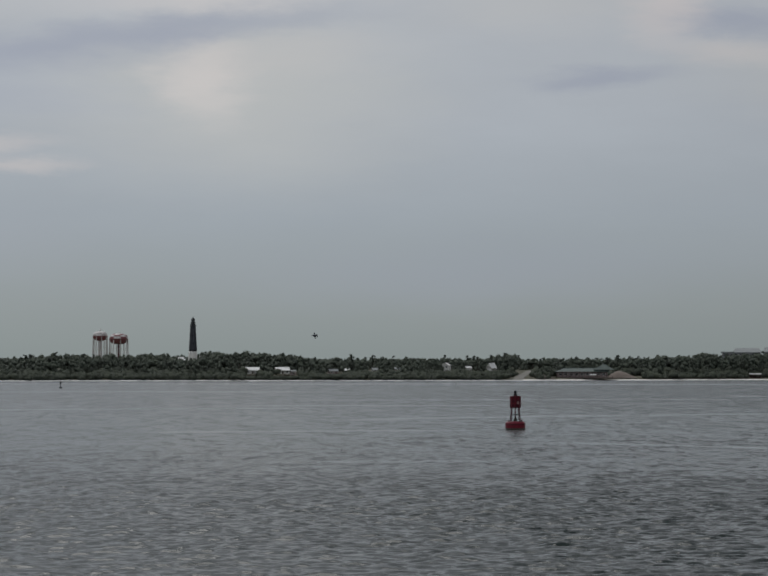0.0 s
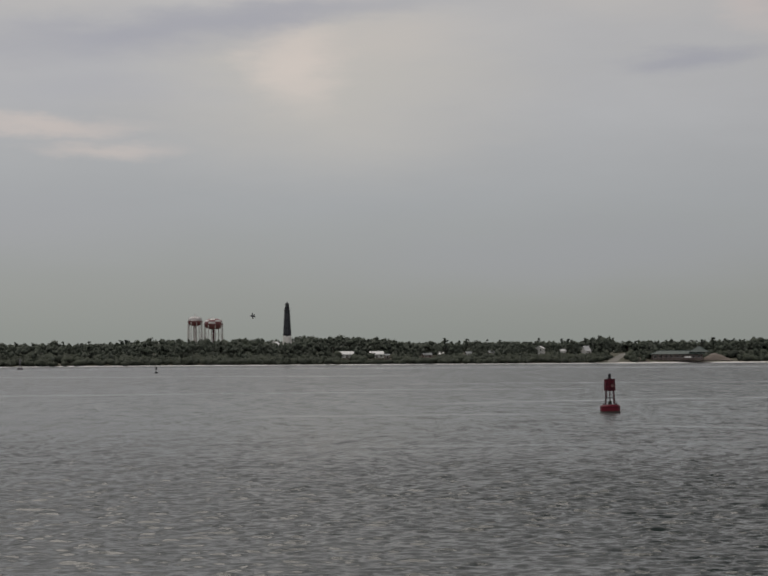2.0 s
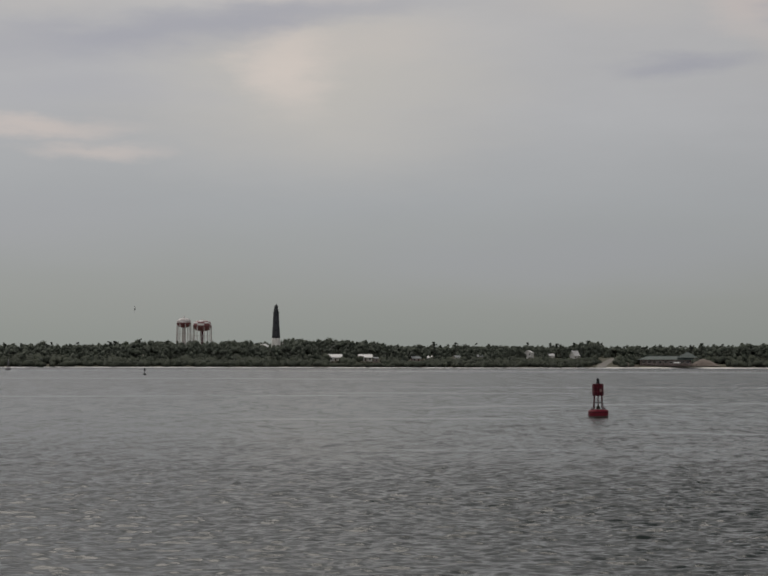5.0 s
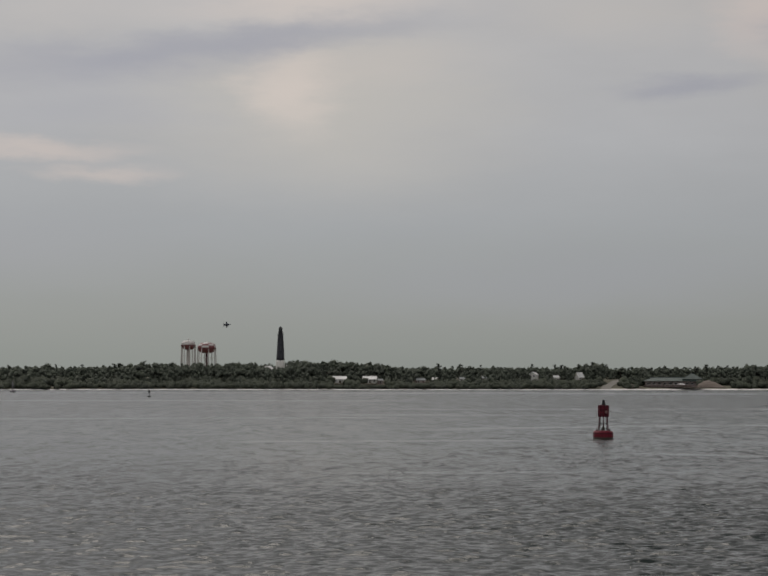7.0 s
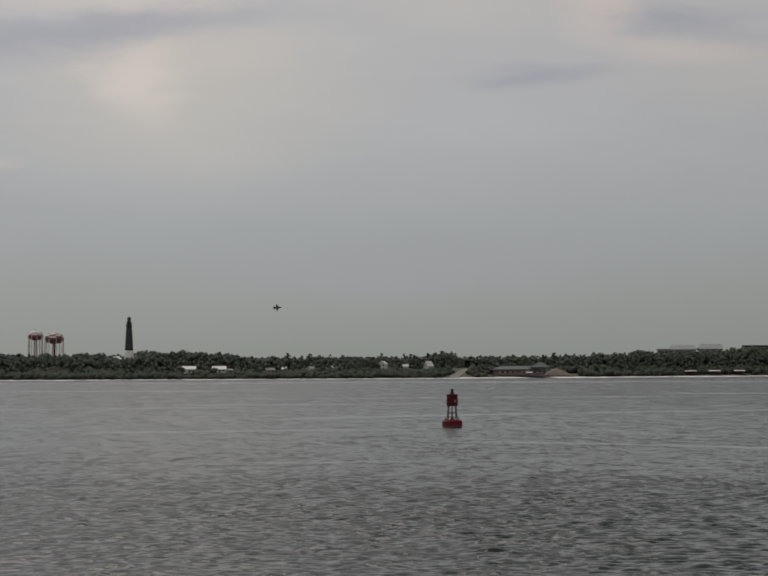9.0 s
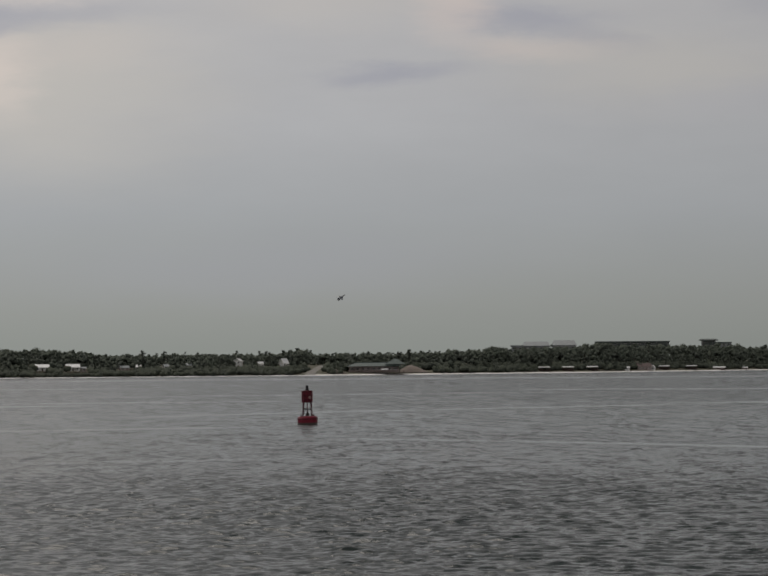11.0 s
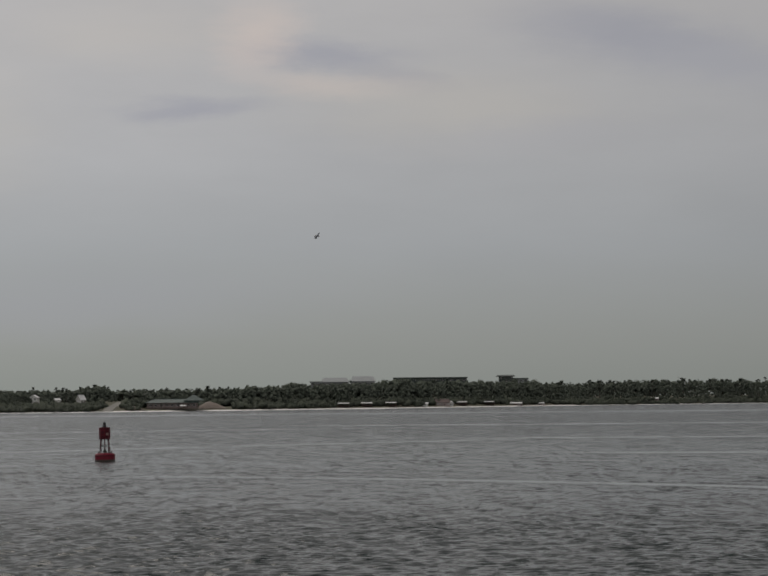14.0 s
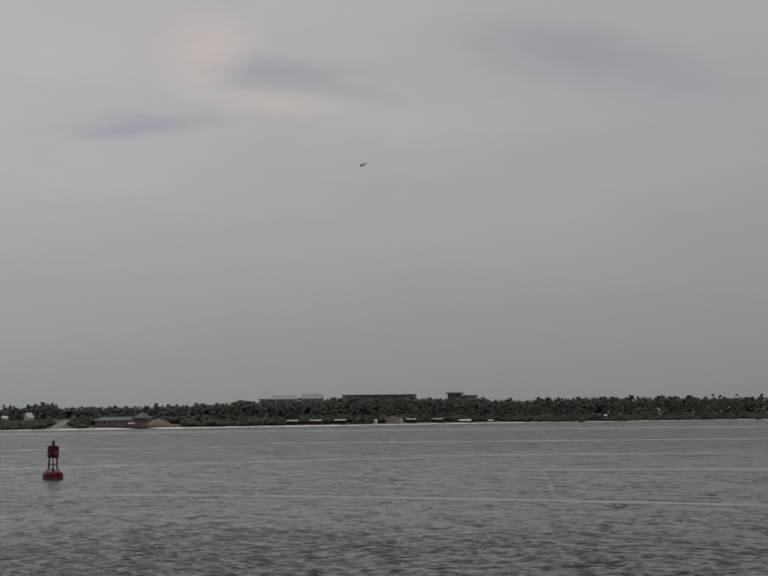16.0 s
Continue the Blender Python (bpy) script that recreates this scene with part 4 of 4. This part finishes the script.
def leaves(vs, fs, c, r, count, size, rng):
    """Small loose leaf sprays over and round a clump."""
    d = rng.normal(size=(count, 3))
    d /= np.linalg.norm(d, axis=1)[:, None]
    d[:, 2] = np.abs(d[:, 2]) * 0.95 - 0.25 * rng.random(count)
    p = np.array(c) + d * (r * (0.8 + 0.45 * rng.random(count)))[:, None]
    a, b = rng.normal(size=(count, 3)) * size, rng.normal(size=(count, 3)) * size
    k = len(vs)
    vs.extend(np.stack([p - a, p + b, p + a, p - 0.6 * b], 1).reshape(-1, 3).tolist())
    fs.extend((np.arange(count * 4).reshape(-1, 4) + k).tolist())


def icos():
    out = []
    for s in (1, 2):
        bm = B()
        bmesh.ops.create_icosphere(bm, subdivisions=s, radius=1)
        out.append((np.array([v.co[:] for v in bm.verts]), np.array([[v.index for v in f.verts] for f in bm.faces])))
        bm.free()
    return out


ICO = icos()


def raw(name, vs, fs, mat, parent=None):
    me = bpy.data.meshes.new(name)
    me.from_pydata([tuple(v) for v in vs], [], [tuple(f) for f in fs])
    me.materials.append(mat)
    me.shade_smooth()
    ob = new(name, me)
    ob.parent = parent
    return ob


def trunk_mesh(h, r, limbs, rng, lean):
    bm = B()
    rod(bm, (0, 0, -0.6), (lean * 0.4, 0, h * 0.5), r, r * 0.75, 7)
    rod(bm, (lean * 0.4, 0, h * 0.5), (lean, 0, h * 0.93), r * 0.75, r * 0.25, 6)
    for k in range(limbs):
        z = h * (0.45 + 0.45 * k / limbs)
        a = k * 2.4 + rng.random()
        q = h * (0.12 + 0.12 * rng.random())
        rod(bm, (lean * z / h, 0, z), (lean * z / h + q * math.cos(a), q * math.sin(a), z + q * 0.7), r * 0.3, r * 0.12, 5)
    return bm


def oak(seed, wide=1.0):
    """Round evergreen oak, 10 m high."""
    rng = np.random.default_rng(seed)
    t = thing("oak_tree", "dark evergreen oak with a rounded clumpy crown", "tree")
    part("trunk", trunk_mesh(8.0, 0.32, 5, rng, 0.5), M["bark"], t)
    vs, fs = [], []
    for k in range(17):
        a, q = rng.random() * 6.283, math.sqrt(rng.random()) * 3.6 * wide
        z = 4.2 + 4.6 * (1 - (q / (4.2 * wide)) ** 2) * (0.35 + 0.65 * rng.random())
        r = 1.0 + 0.9 * rng.random()
        c = (q * math.cos(a), q * math.sin(a), z)
        clump(vs, fs, c, r * 0.85, rng, 1)
        leaves(vs, fs, c, r * 0.9, 30, 0.26, rng)
    for k in range(8):
        a, q = rng.random() * 6.283, 2.5 * wide * rng.random() + 0.8
        clump(vs, fs, (q * math.cos(a), q * math.sin(a), 2.0 + 2.0 * rng.random()), 1.3, rng, 0)
    raw("crown", vs, fs, M["leaf"], t)
    return t


def pine(seed, bare=0.0):
    """Thin slash pine with a ragged open crown, 10 m high."""
    rng = np.random.default_rng(seed)
    t = thing("pine_tree", "thin ragged pine with an open crown", "tree") if bare < 0.5 else thing("pine_tree", "storm-thinned bare pine with few tufts", "tree")
    part("trunk", trunk_mesh(9.8, 0.15, 9, rng, 0.4 * (rng.random() - 0.5)), M["bark"], t)
    vs, fs = [], []
    for k in range(int(24 * (1 - 0.5 * bare))):
        z = 3.0 + 6.7 * rng.random()
        a, q = rng.random() * 6.283, (0.3 + 1.25 * rng.random()) * (1.25 - z / 12)
        r = (0.34 + 0.42 * rng.random()) * (1 - 0.3 * bare) * (1.3 - z / 14)
        c = (q * math.cos(a), q * math.sin(a), z)
        clump(vs, fs, c, r * 0.7, rng, 0, 0.7)
        leaves(vs, fs, c, r * 1.2, 40, 0.16, rng)
    raw("crown", vs, fs, M["pine"], t)
    return t


def allowed(az, s, r_deg):
    """The highest elevation that something growing here may reach."""
    el = float(np.interp(az, SKY_AZ, SKY_EL)) + 0.018
    for a0, a1, back, top in CLEAR:
        if a0 - r_deg < az < a1 + r_deg and s < back:
            el = min(el, top)
    return el


def is_pine(az, rng):
    for a0, a1, share in PINE:
        if a0 < az < a1:
            return rng.random() < share
    return rng.random() < 0.08


def plant():
    rng = np.random.default_rng(11)
    kinds = {"oak": [oak(k, 0.85 + 0.12 * k) for k in range(4)], "pine": [pine(20 + k, (0.0, 0.3, 0.7)[k]) for k in range(3)]}
    first_at = {}
    made = 0
    tries = 0
    while made < 290 and tries < 4000:
        tries += 1
        az = -9.5 + 38 * ((made * 0.618034) % 1.0) + 0.2 * rng.normal()
        s = 70 + 130 * rng.random()
        p = is_pine(az, rng)
        if made < 3:
            az, s, p = (8.24, 8.40, 8.52)[int(made)], (92, 84, 98)[int(made)], False
        el = allowed(az, s, 0.12) - 0.006 + 0.026 * rng.normal() + (0.016 if p else 0.008) - (0.0 if s > 110 else 0.05 * rng.random())
        h = height_for(az, s, el)
        if h < 5.0:
            made += 0.2
            continue
        pool = kinds["pine" if p else "oak"]
        src = pool[int(rng.integers(len(pool)))]
        k = min(h, 26) / 10
        wide = k * (0.75 + 0.4 * rng.random()) if not p else k * (0.8 + 0.5 * rng.random())
        m = spot(az, s)
        pose_m = Matrix.Translation(m) @ Matrix.Rotation(rng.random() * 6.283, 4, "Z") @ Matrix.Diagonal((wide, wide, k, 1))
        tagged(src, group="trees along the far shore")
        if src not in first_at:
            first_at[src] = pose_m
        else:
            copy_thing(src, pose_m)
        made += 1
    for src, pose_m in first_at.items():
        src.matrix_basis = pose_m


def woods():
    """The closed woodland behind and between the single trees."""
    rng = np.random.default_rng(5)
    vs, fs = [], []
    for k in range(5200):
        az = -12 + 46 * rng.random() ** 0.8
        s = 30 + 330 * rng.random() ** 1.2
        el = allowed(az, s, 0.09) - 0.045 + 0.024 * rng.normal() - 0.03 * rng.random()
        h = height_for(az, s, el)
        if h < 2.0:
            continue
        h = min(h, 25)
        p = spot(az, s)
        w = 1.2 + 1.4 * rng.random()
        for j in range(6):
            q = rng.random()
            r = w * (0.55 + 0.4 * rng.random())
            c = (p.x + w * 0.9 * rng.normal(), p.y + w * 0.9 * rng.normal(), p.z + max(0.5, h * (0.1 + 0.9 * q) - r * 0.8))
            clump(vs, fs, c, r * 0.8, rng, 0, 1.15)
            if c[2] > p.z + 0.2 * h:
                leaves(vs, fs, c, r * 0.85, 7, 0.42, rng)
    ob = raw("woods", vs, fs, M["woods"])
    tagged(ob, "dense dark woodland closing the far shore", "woods", kind="stuff")


def scrub():
    """Low bushes along the foot of the shore."""
    rng = np.random.default_rng(6)
    vs, fs = [], []
    for k in range(3200):
        az = -12 + 46 * rng.random()
        near = 5.0 if az < 8.2 or az > 21 else 13
        s = near + 60 * rng.random() ** 1.5
        el = allowed(az, s, 0.07)
        h = min(height_for(az, s, el), 1.2 + 3.0 * rng.random() + 0.05 * s)
        if h < 0.5:
            continue
        p = spot(az, s)
        r = 0.5 * h + 0.3
        for j in range(2):
            c = (p.x + r * rng.normal(), p.y + r * rng.normal(), p.z + h * 0.45)
            clump(vs, fs, c, min(r, h * 0.62), rng, 0, 0.9)
            leaves(vs, fs, c, min(r, h * 0.62), 10, 0.28, rng)
    ob = raw("scrub", vs, fs, M["scrub"])
    tagged(ob, "low dark coastal scrub behind the beach", "shrubs", kind="stuff")


plant()
woods()
scrub()


# ---- jet ----
def wing_slab(bm, pts, thick):
    """A flat lifting surface: outline points (x, y, z) at half-thickness offsets along n, thinned at the edges."""
    a, b, c = (Vector(p) for p in pts[:3])
    n = (b - a).cross(c - a).normalized() * thick / 2
    mid = sum((Vector(p) for p in pts), Vector()) / len(pts)
    up = [bm.verts.new(Vector(p) + n * 0.25) for p in pts]
    dn = [bm.verts.new(Vector(p) - n * 0.25) for p in pts]
    hi = [bm.verts.new(Vector(p).lerp(mid, 0.22) + n) for p in pts]
    lo = [bm.verts.new(Vector(p).lerp(mid, 0.22) - n) for p in pts]
    k = len(pts)
    for i in range(k):
        j = (i + 1) % k
        bm.faces.new((up[i], up[j], hi[j], hi[i]))
        bm.faces.new((dn[j], dn[i], lo[i], lo[j]))
        bm.faces.new((up[j], up[i], dn[i], dn[j]))
    bm.faces.new(hi)
    bm.faces.new(lo[::-1])
    return bm


def build_jet():
    """Twin-engined fighter, nose along +x, 17 m long."""
    t = thing("jet_aircraft", "dark blue twin-engined jet fighter in flight", "aircraft")
    rings = []
    for x, w, h, z in ((8.6, 0.04, 0.04, -0.1), (7.6, 0.38, 0.4, -0.05), (6.2, 0.66, 0.75, 0.05), (4.4, 0.82, 1.0, 0.2), (2.4, 0.95, 1.02, 0.25), (0.8, 1.45, 0.9, 0.1), (-2.0, 1.6, 0.88, 0.0), (-5.0, 1.45, 0.78, 0.0), (-7.0, 1.15, 0.58, 0.05)):
        rings.append([(x, w * math.cos(a), z + h * math.sin(a)) for a in np.linspace(0, 2 * math.pi, 17)[:-1]])
    part("fuselage", loft(B(), rings), M["jet"], t, "", True)
    can = []
    for x, w, h in ((6.1, 0.05, 0.05), (5.4, 0.42, 0.45), (4.5, 0.5, 0.62), (3.5, 0.46, 0.5), (2.4, 0.2, 0.15)):
        can.append([(x, w * math.cos(a), 0.85 + h * math.sin(a)) for a in np.linspace(0, 2 * math.pi, 13)[:-1]])
    part("canopy", loft(B(), can), M["canopy"], t, "smoked glass canopy", True)
    for k in (-1, 1):
        wing = part("wing", wing_slab(B(), [(1.6, k * 1.2, 0.15), (-0.9, k * 5.7, 0.0), (-2.6, k * 5.7, 0.0), (-3.0, k * 1.2, 0.15)], 0.22), M["jet"], t)
        part("tip_rail", rod(B(), (0.2, k * 5.75, 0.0), (-2.7, k * 5.75, 0.0), 0.11), M["jet_trim"], wing)
        part("root_extension", wing_slab(B(), [(5.0, k * 0.7, 0.3), (1.9, k * 1.9, 0.2), (0.6, k * 1.9, 0.18), (0.6, k * 0.9, 0.25)], 0.14), M["jet"], t)
        part("tail_fin", wing_slab(B(), [(-3.6, k * 1.25, 0.6), (-5.6, k * 2.05, 3.1), (-6.9, k * 2.05, 3.1), (-6.5, k * 1.25, 0.6)], 0.16), M["jet"], t)
        part("stabilator", wing_slab(B(), [(-5.2, k * 1.2, -0.05), (-7.4, k * 3.4, -0.15), (-8.4, k * 3.4, -0.15), (-7.7, k * 1.2, -0.05)], 0.14), M["jet"], t)
        noz = []
        for x, r in ((-6.8, 0.55), (-7.6, 0.5), (-8.3, 0.38)):
            noz.append([(x, k * 0.58 + r * math.cos(a), 0.02 + r * math.sin(a)) for a in np.linspace(0, 2 * math.pi, 13)[:-1]])
        part("nozzle", loft(B(), noz), M["nozzle"], t, "burnt metal engine nozzle", True)
        part("intake", box(B(), (1.0, k * 1.25, -0.15), (2.6, 0.8, 0.95), bevel=0.1), M["jet"], t)
    return t


# ---- heron ----
def build_heron():
    """Heron in flight, head along +x; wings and their outer halves turn on their own."""
    t = thing("heron", "grey heron flying low over the water, legs trailing", "bird")
    rings = []
    for x, w, h, z in ((0.30, 0.035, 0.04, 0.06), (0.22, 0.075, 0.085, 0.02), (0.10, 0.10, 0.115, 0.0), (-0.06, 0.10, 0.11, 0.0), (-0.22, 0.07, 0.075, 0.015), (-0.34, 0.035, 0.035, 0.02)):
        rings.append([(x, w * math.cos(a), z + h * math.sin(a)) for a in np.linspace(0, 2 * math.pi, 17)[:-1]])
    body = B()
    loft(body, rings)
    body.faces.ensure_lookup_table()
    for f in body.faces:
        f.material_index = 1 if f.calc_center_median().z < -0.03 else 0
    part("body", body, [M["slate"], M["rufous"]], t, "slate back and buff belly", True)
    neck = []
    for x, z, r in ((0.27, 0.05, 0.05), (0.34, -0.015, 0.055), (0.41, -0.02, 0.052), (0.44, 0.04, 0.045), (0.40, 0.085, 0.04), (0.42, 0.12, 0.04), (0.48, 0.125, 0.042), (0.55, 0.115, 0.03)):
        neck.append([(x + 0.3 * r * math.sin(a), r * math.cos(a), z + r * math.sin(a)) for a in np.linspace(0, 2 * math.pi, 13)[:-1]])
    head = part("neck_and_head", loft(B(), neck), M["crown"], t, "folded buff-white neck and head", True)
    part("crest", rod(B(), (0.55, 0, 0.145), (0.36, 0, 0.15), 0.018, 0.006), M["quill"], head, "black crest")
    part("beak", rod(B(), (0.54, 0, 0.115), (0.72, 0, 0.095), 0.026, 0.005), M["beak"], head)
    for k in (-1, 1):
        leg = B()
        rod(leg, (-0.26, k * 0.03, 0.0), (-0.50, k * 0.022, -0.065), 0.024, 0.017)
        rod(leg, (-0.50, k * 0.022, -0.065), (-0.68, k * 0.02, -0.12), 0.017, 0.012)
        foot = part("leg", leg, M["leg"], t)
        for j in (-1, 0, 1):
            part("toe", rod(B(), (-0.67, k * 0.02, -0.118), (-0.77, k * 0.02 + j * 0.015, -0.145), 0.010, 0.005, 5), M["leg"], foot)
    part("tail", wing_slab(B(), [(-0.28, -0.05, 0.02), (-0.46, -0.075, 0.01), (-0.48, 0.0, 0.01), (-0.46, 0.075, 0.01), (-0.28, 0.05, 0.02)], 0.025), M["slate"], t)
    wings = []
    for k in (1, -1):
        inner = B()
        wing_slab(inner, [(0.17, 0.0, 0.0), (0.25, k * 0.22, 0.0), (0.20, k * 0.40, 0.0), (-0.20, k * 0.40, -0.01), (-0.24, k * 0.22, -0.01), (-0.17, 0.0, 0.0)], 0.035)
        w = part("wing", inner, M["slate"], t, "broad slate-grey inner wing", True)
        w.location = (0.04, k * 0.06, 0.07)
        outer = B()
        wing_slab(outer, [(0.21, -k * 0.06, 0.004), (0.18, k * 0.18, 0.0), (0.09, k * 0.36, 0.0), (-0.04, k * 0.45, 0.0), (-0.15, k * 0.36, 0.0), (-0.21, -k * 0.06, -0.006)], 0.03)
        o = part("outer_wing", outer, M["quill"], w, "dark outer wing", True)
        o.location = (0.0, k * 0.40, 0.0)
        for j in range(6):
            q = j / 5
            x0 = (0.02 - 0.20 * q, k * (0.40 - 0.34 * q), -0.004)
            x1 = (x0[0] - 0.13 + 0.05 * q, x0[1] + k * (0.13 - 0.11 * q), -0.008)
            side = (0.03, 0.012 * k, 0.0)
            fe = B()
            wing_slab(fe, [x0, (x0[0] + side[0], x0[1] + side[1], x0[2]), (x1[0] + side[0] * 0.5, x1[1] + side[1], x1[2]), x1], 0.008)
            feather = part("flight_feather", fe, M["quill"], t)
            feather.parent = o
        wings.append((w, o, k))
    return t, wings


jet = build_jet()
heron, heron_wings = build_heron()
heron.scale = (0.86, 0.86, 0.86)


# ---- what moves ----
# seconds, azimuth, elevation, distance, nose direction on the sky (degrees from right, anticlockwise), turn away (degrees), bank
JET_ROWS = [
    (0.0, 3.225, 0.955, 3900, 180.0, 48.0, 75.0), (0.6, 1.835, 0.941, 3938, 179.4, 49.2, 76.5),
    (1.2, 0.609, 0.978, 3975, 178.8, 50.4, 78.0), (1.5, 0.188, 1.108, 3994, 178.5, 51.0, 78.8),
    (2.0, -0.915, 1.065, 4025, 178.0, 52.0, 80.0), (2.5, -1.67, 1.118, 4056, 177.2, 57.5, 81.0),
    (3.0, -2.358, 1.132, 4088, 176.5, 63.0, 82.0), (3.5, -2.958, 1.144, 4119, 175.8, 68.5, 83.0),
    (4.0, -3.374, 1.196, 4150, 175.0, 74.0, 84.0), (5.0, -3.72, 1.29, 3950, 30, 86, 86),
    (6.3, -2.626, 1.38, 4150, 5.0, 48.0, 88.0), (6.5, -2.349, 1.395, 4133, 4.4, 43.4, 88.0),
    (7.0, -1.403, 1.47, 4090, 3.0, 32.0, 88.0), (7.5, -0.362, 1.518, 4047, 3.0, 24.0, 87.5),
    (8.0, 1.031, 1.579, 4003, 3.0, 16.0, 87.0), (8.5, 2.341, 1.629, 3960, 3.8, 11.4, 86.6),
    (9.0, 3.932, 1.662, 3917, 4.7, 6.8, 86.2), (9.2, 4.537, 1.658, 3900, 5.0, 5.0, 86.0),
    (11.3, 10.094, 1.924, 3850, 42.0, 8.0, 40.0), (11.5, 10.435, 2.002, 3869, 43.7, 8.7, 37.5),
    (12.0, 11.373, 2.369, 3917, 47.8, 10.3, 31.3), (12.5, 12.1, 2.78, 3965, 52.0, 12.0, 25.0),
    (13.0, 12.875, 3.315, 4013, 55.0, 18.5, 16.5), (13.5, 13.516, 3.804, 4061, 58.0, 25.0, 8.0),
    (14.0, 14.187, 4.404, 4109, 54.0, 30.0, 14.0), (14.5, 14.723, 4.967, 4156, 50.0, 35.0, 55.0),
    (15.0, 15.38, 5.618, 4204, 46.0, 42.0, 75.0), (15.5, 16.017, 6.189, 4252, 34.0, 35.0, 60.0),
    (16.0, 16.807, 6.726, 4300, 28.0, 25.0, 25.0),
]
# seconds, azimuth, elevation of the heron's body, wing lift, outer-wing lift, bank
HERON_ROWS = [
    (12.0, 21.189, -4.47, -11, 4, -30), (12.1, 18.933, -4.36, -34, -15, -30), (12.2, 16.678, -4.32, 16, -38, -18),
    (12.3, 14.3, -4.40, 34, 10, -14), (12.4, 11.85, -4.47, 3, -4, -10), (12.5, 9.68, -4.47, -4, -34, -4),
    (12.6, 7.0, -4.55, 14, -42, -8),
]


def jet_pose(az, el, dist, nose, away, bank):
    a, e = radians(az), radians(el)
    way = Vector((math.sin(a) * math.cos(e), math.cos(a) * math.cos(e), math.sin(e)))
    right = Vector((math.cos(a), -math.sin(a), 0))
    up = right.cross(way)
    q, w = radians(nose), radians(away)
    ahead = (right * math.cos(q) + up * math.sin(q)) * math.cos(w) + way * math.sin(w)
    side = ahead.cross(Vector((0, 0, 1))).normalized()
    top = side.cross(ahead)
    b = radians(bank)
    z = top * math.cos(b) + side * math.sin(b)
    y = z.cross(ahead)
    m = Matrix((ahead, y, z)).transposed().to_4x4()
    m.translation = Vector(EYE) + way * dist
    return m


HERON_TURN = 44.0


def heron_place(t, az, el):
    a, e = radians(az), radians(el)
    far = 22.5 - 5.0 * (t - 12.25)
    return (far * math.tan(a), far, EYE[2] + far / math.cos(a) * math.tan(e))


def motions():
    walk(jet, [(t, jet_pose(*row)) for t, *row in JET_ROWS])
    drift = Vector((-0.10, -0.45, 0))
    walk(water, [(t, Matrix.Translation(drift * t)) for t in (0.0, 8.0, 16.0)])
    x, y = BUOY_AT[1] * math.sin(radians(BUOY_AT[0])), BUOY_AT[1] * math.cos(radians(BUOY_AT[0]))
    rows = []
    for k in range(33):
        t = k * 0.5
        rows.append((t, pose(x, y, 0.05 * math.sin(t * 1.9), 1.2 * math.sin(t * 1.7 + 0.6), 1.0 * math.sin(t * 2.1), -BUOY_AT[0])))
    walk(buoy, rows)
    rows = []
    first, last = HERON_ROWS[0], HERON_ROWS[-1]
    f = Vector(heron_place(*first[:3]))
    g = Vector(heron_place(*last[:3]))
    speed = Vector((-8.6, -5.0, 0))
    rows.append((0.0, f - speed * (first[0] - 0.0)))
    rows.append((first[0] - 0.5, f - speed * 0.5))
    rows += [(r[0], Vector(heron_place(*r[:3]))) for r in HERON_ROWS]
    rows += [(last[0] + 0.5, g + speed * 0.5), (16.0, g + speed * (16.0 - last[0]))]
    lean = [r[5] for r in HERON_ROWS]
    lean = [lean[0], lean[0], *lean, lean[-1], lean[-1]]
    walk(heron, [(t, pose(*p, b, 2, 180 + HERON_TURN)) for (t, p), b in zip(rows, lean)])
    beat = [(0.0, 10, 0)] + [(r[0], r[3], r[4]) for r in HERON_ROWS] + [(last[0] + 0.12, 40, 10), (last[0] + 0.3, 0, 0), (16.0, 10, 0)]
    for w, o, k in heron_wings:
        walk(w, [(t, pose(0.04, k * 0.06, 0.07, k * a, 0, 0)) for t, a, b in beat])
        walk(o, [(t, pose(0.0, k * 0.46, 0.0, k * b, 0, -k * 8)) for t, a, b in beat])


motions()
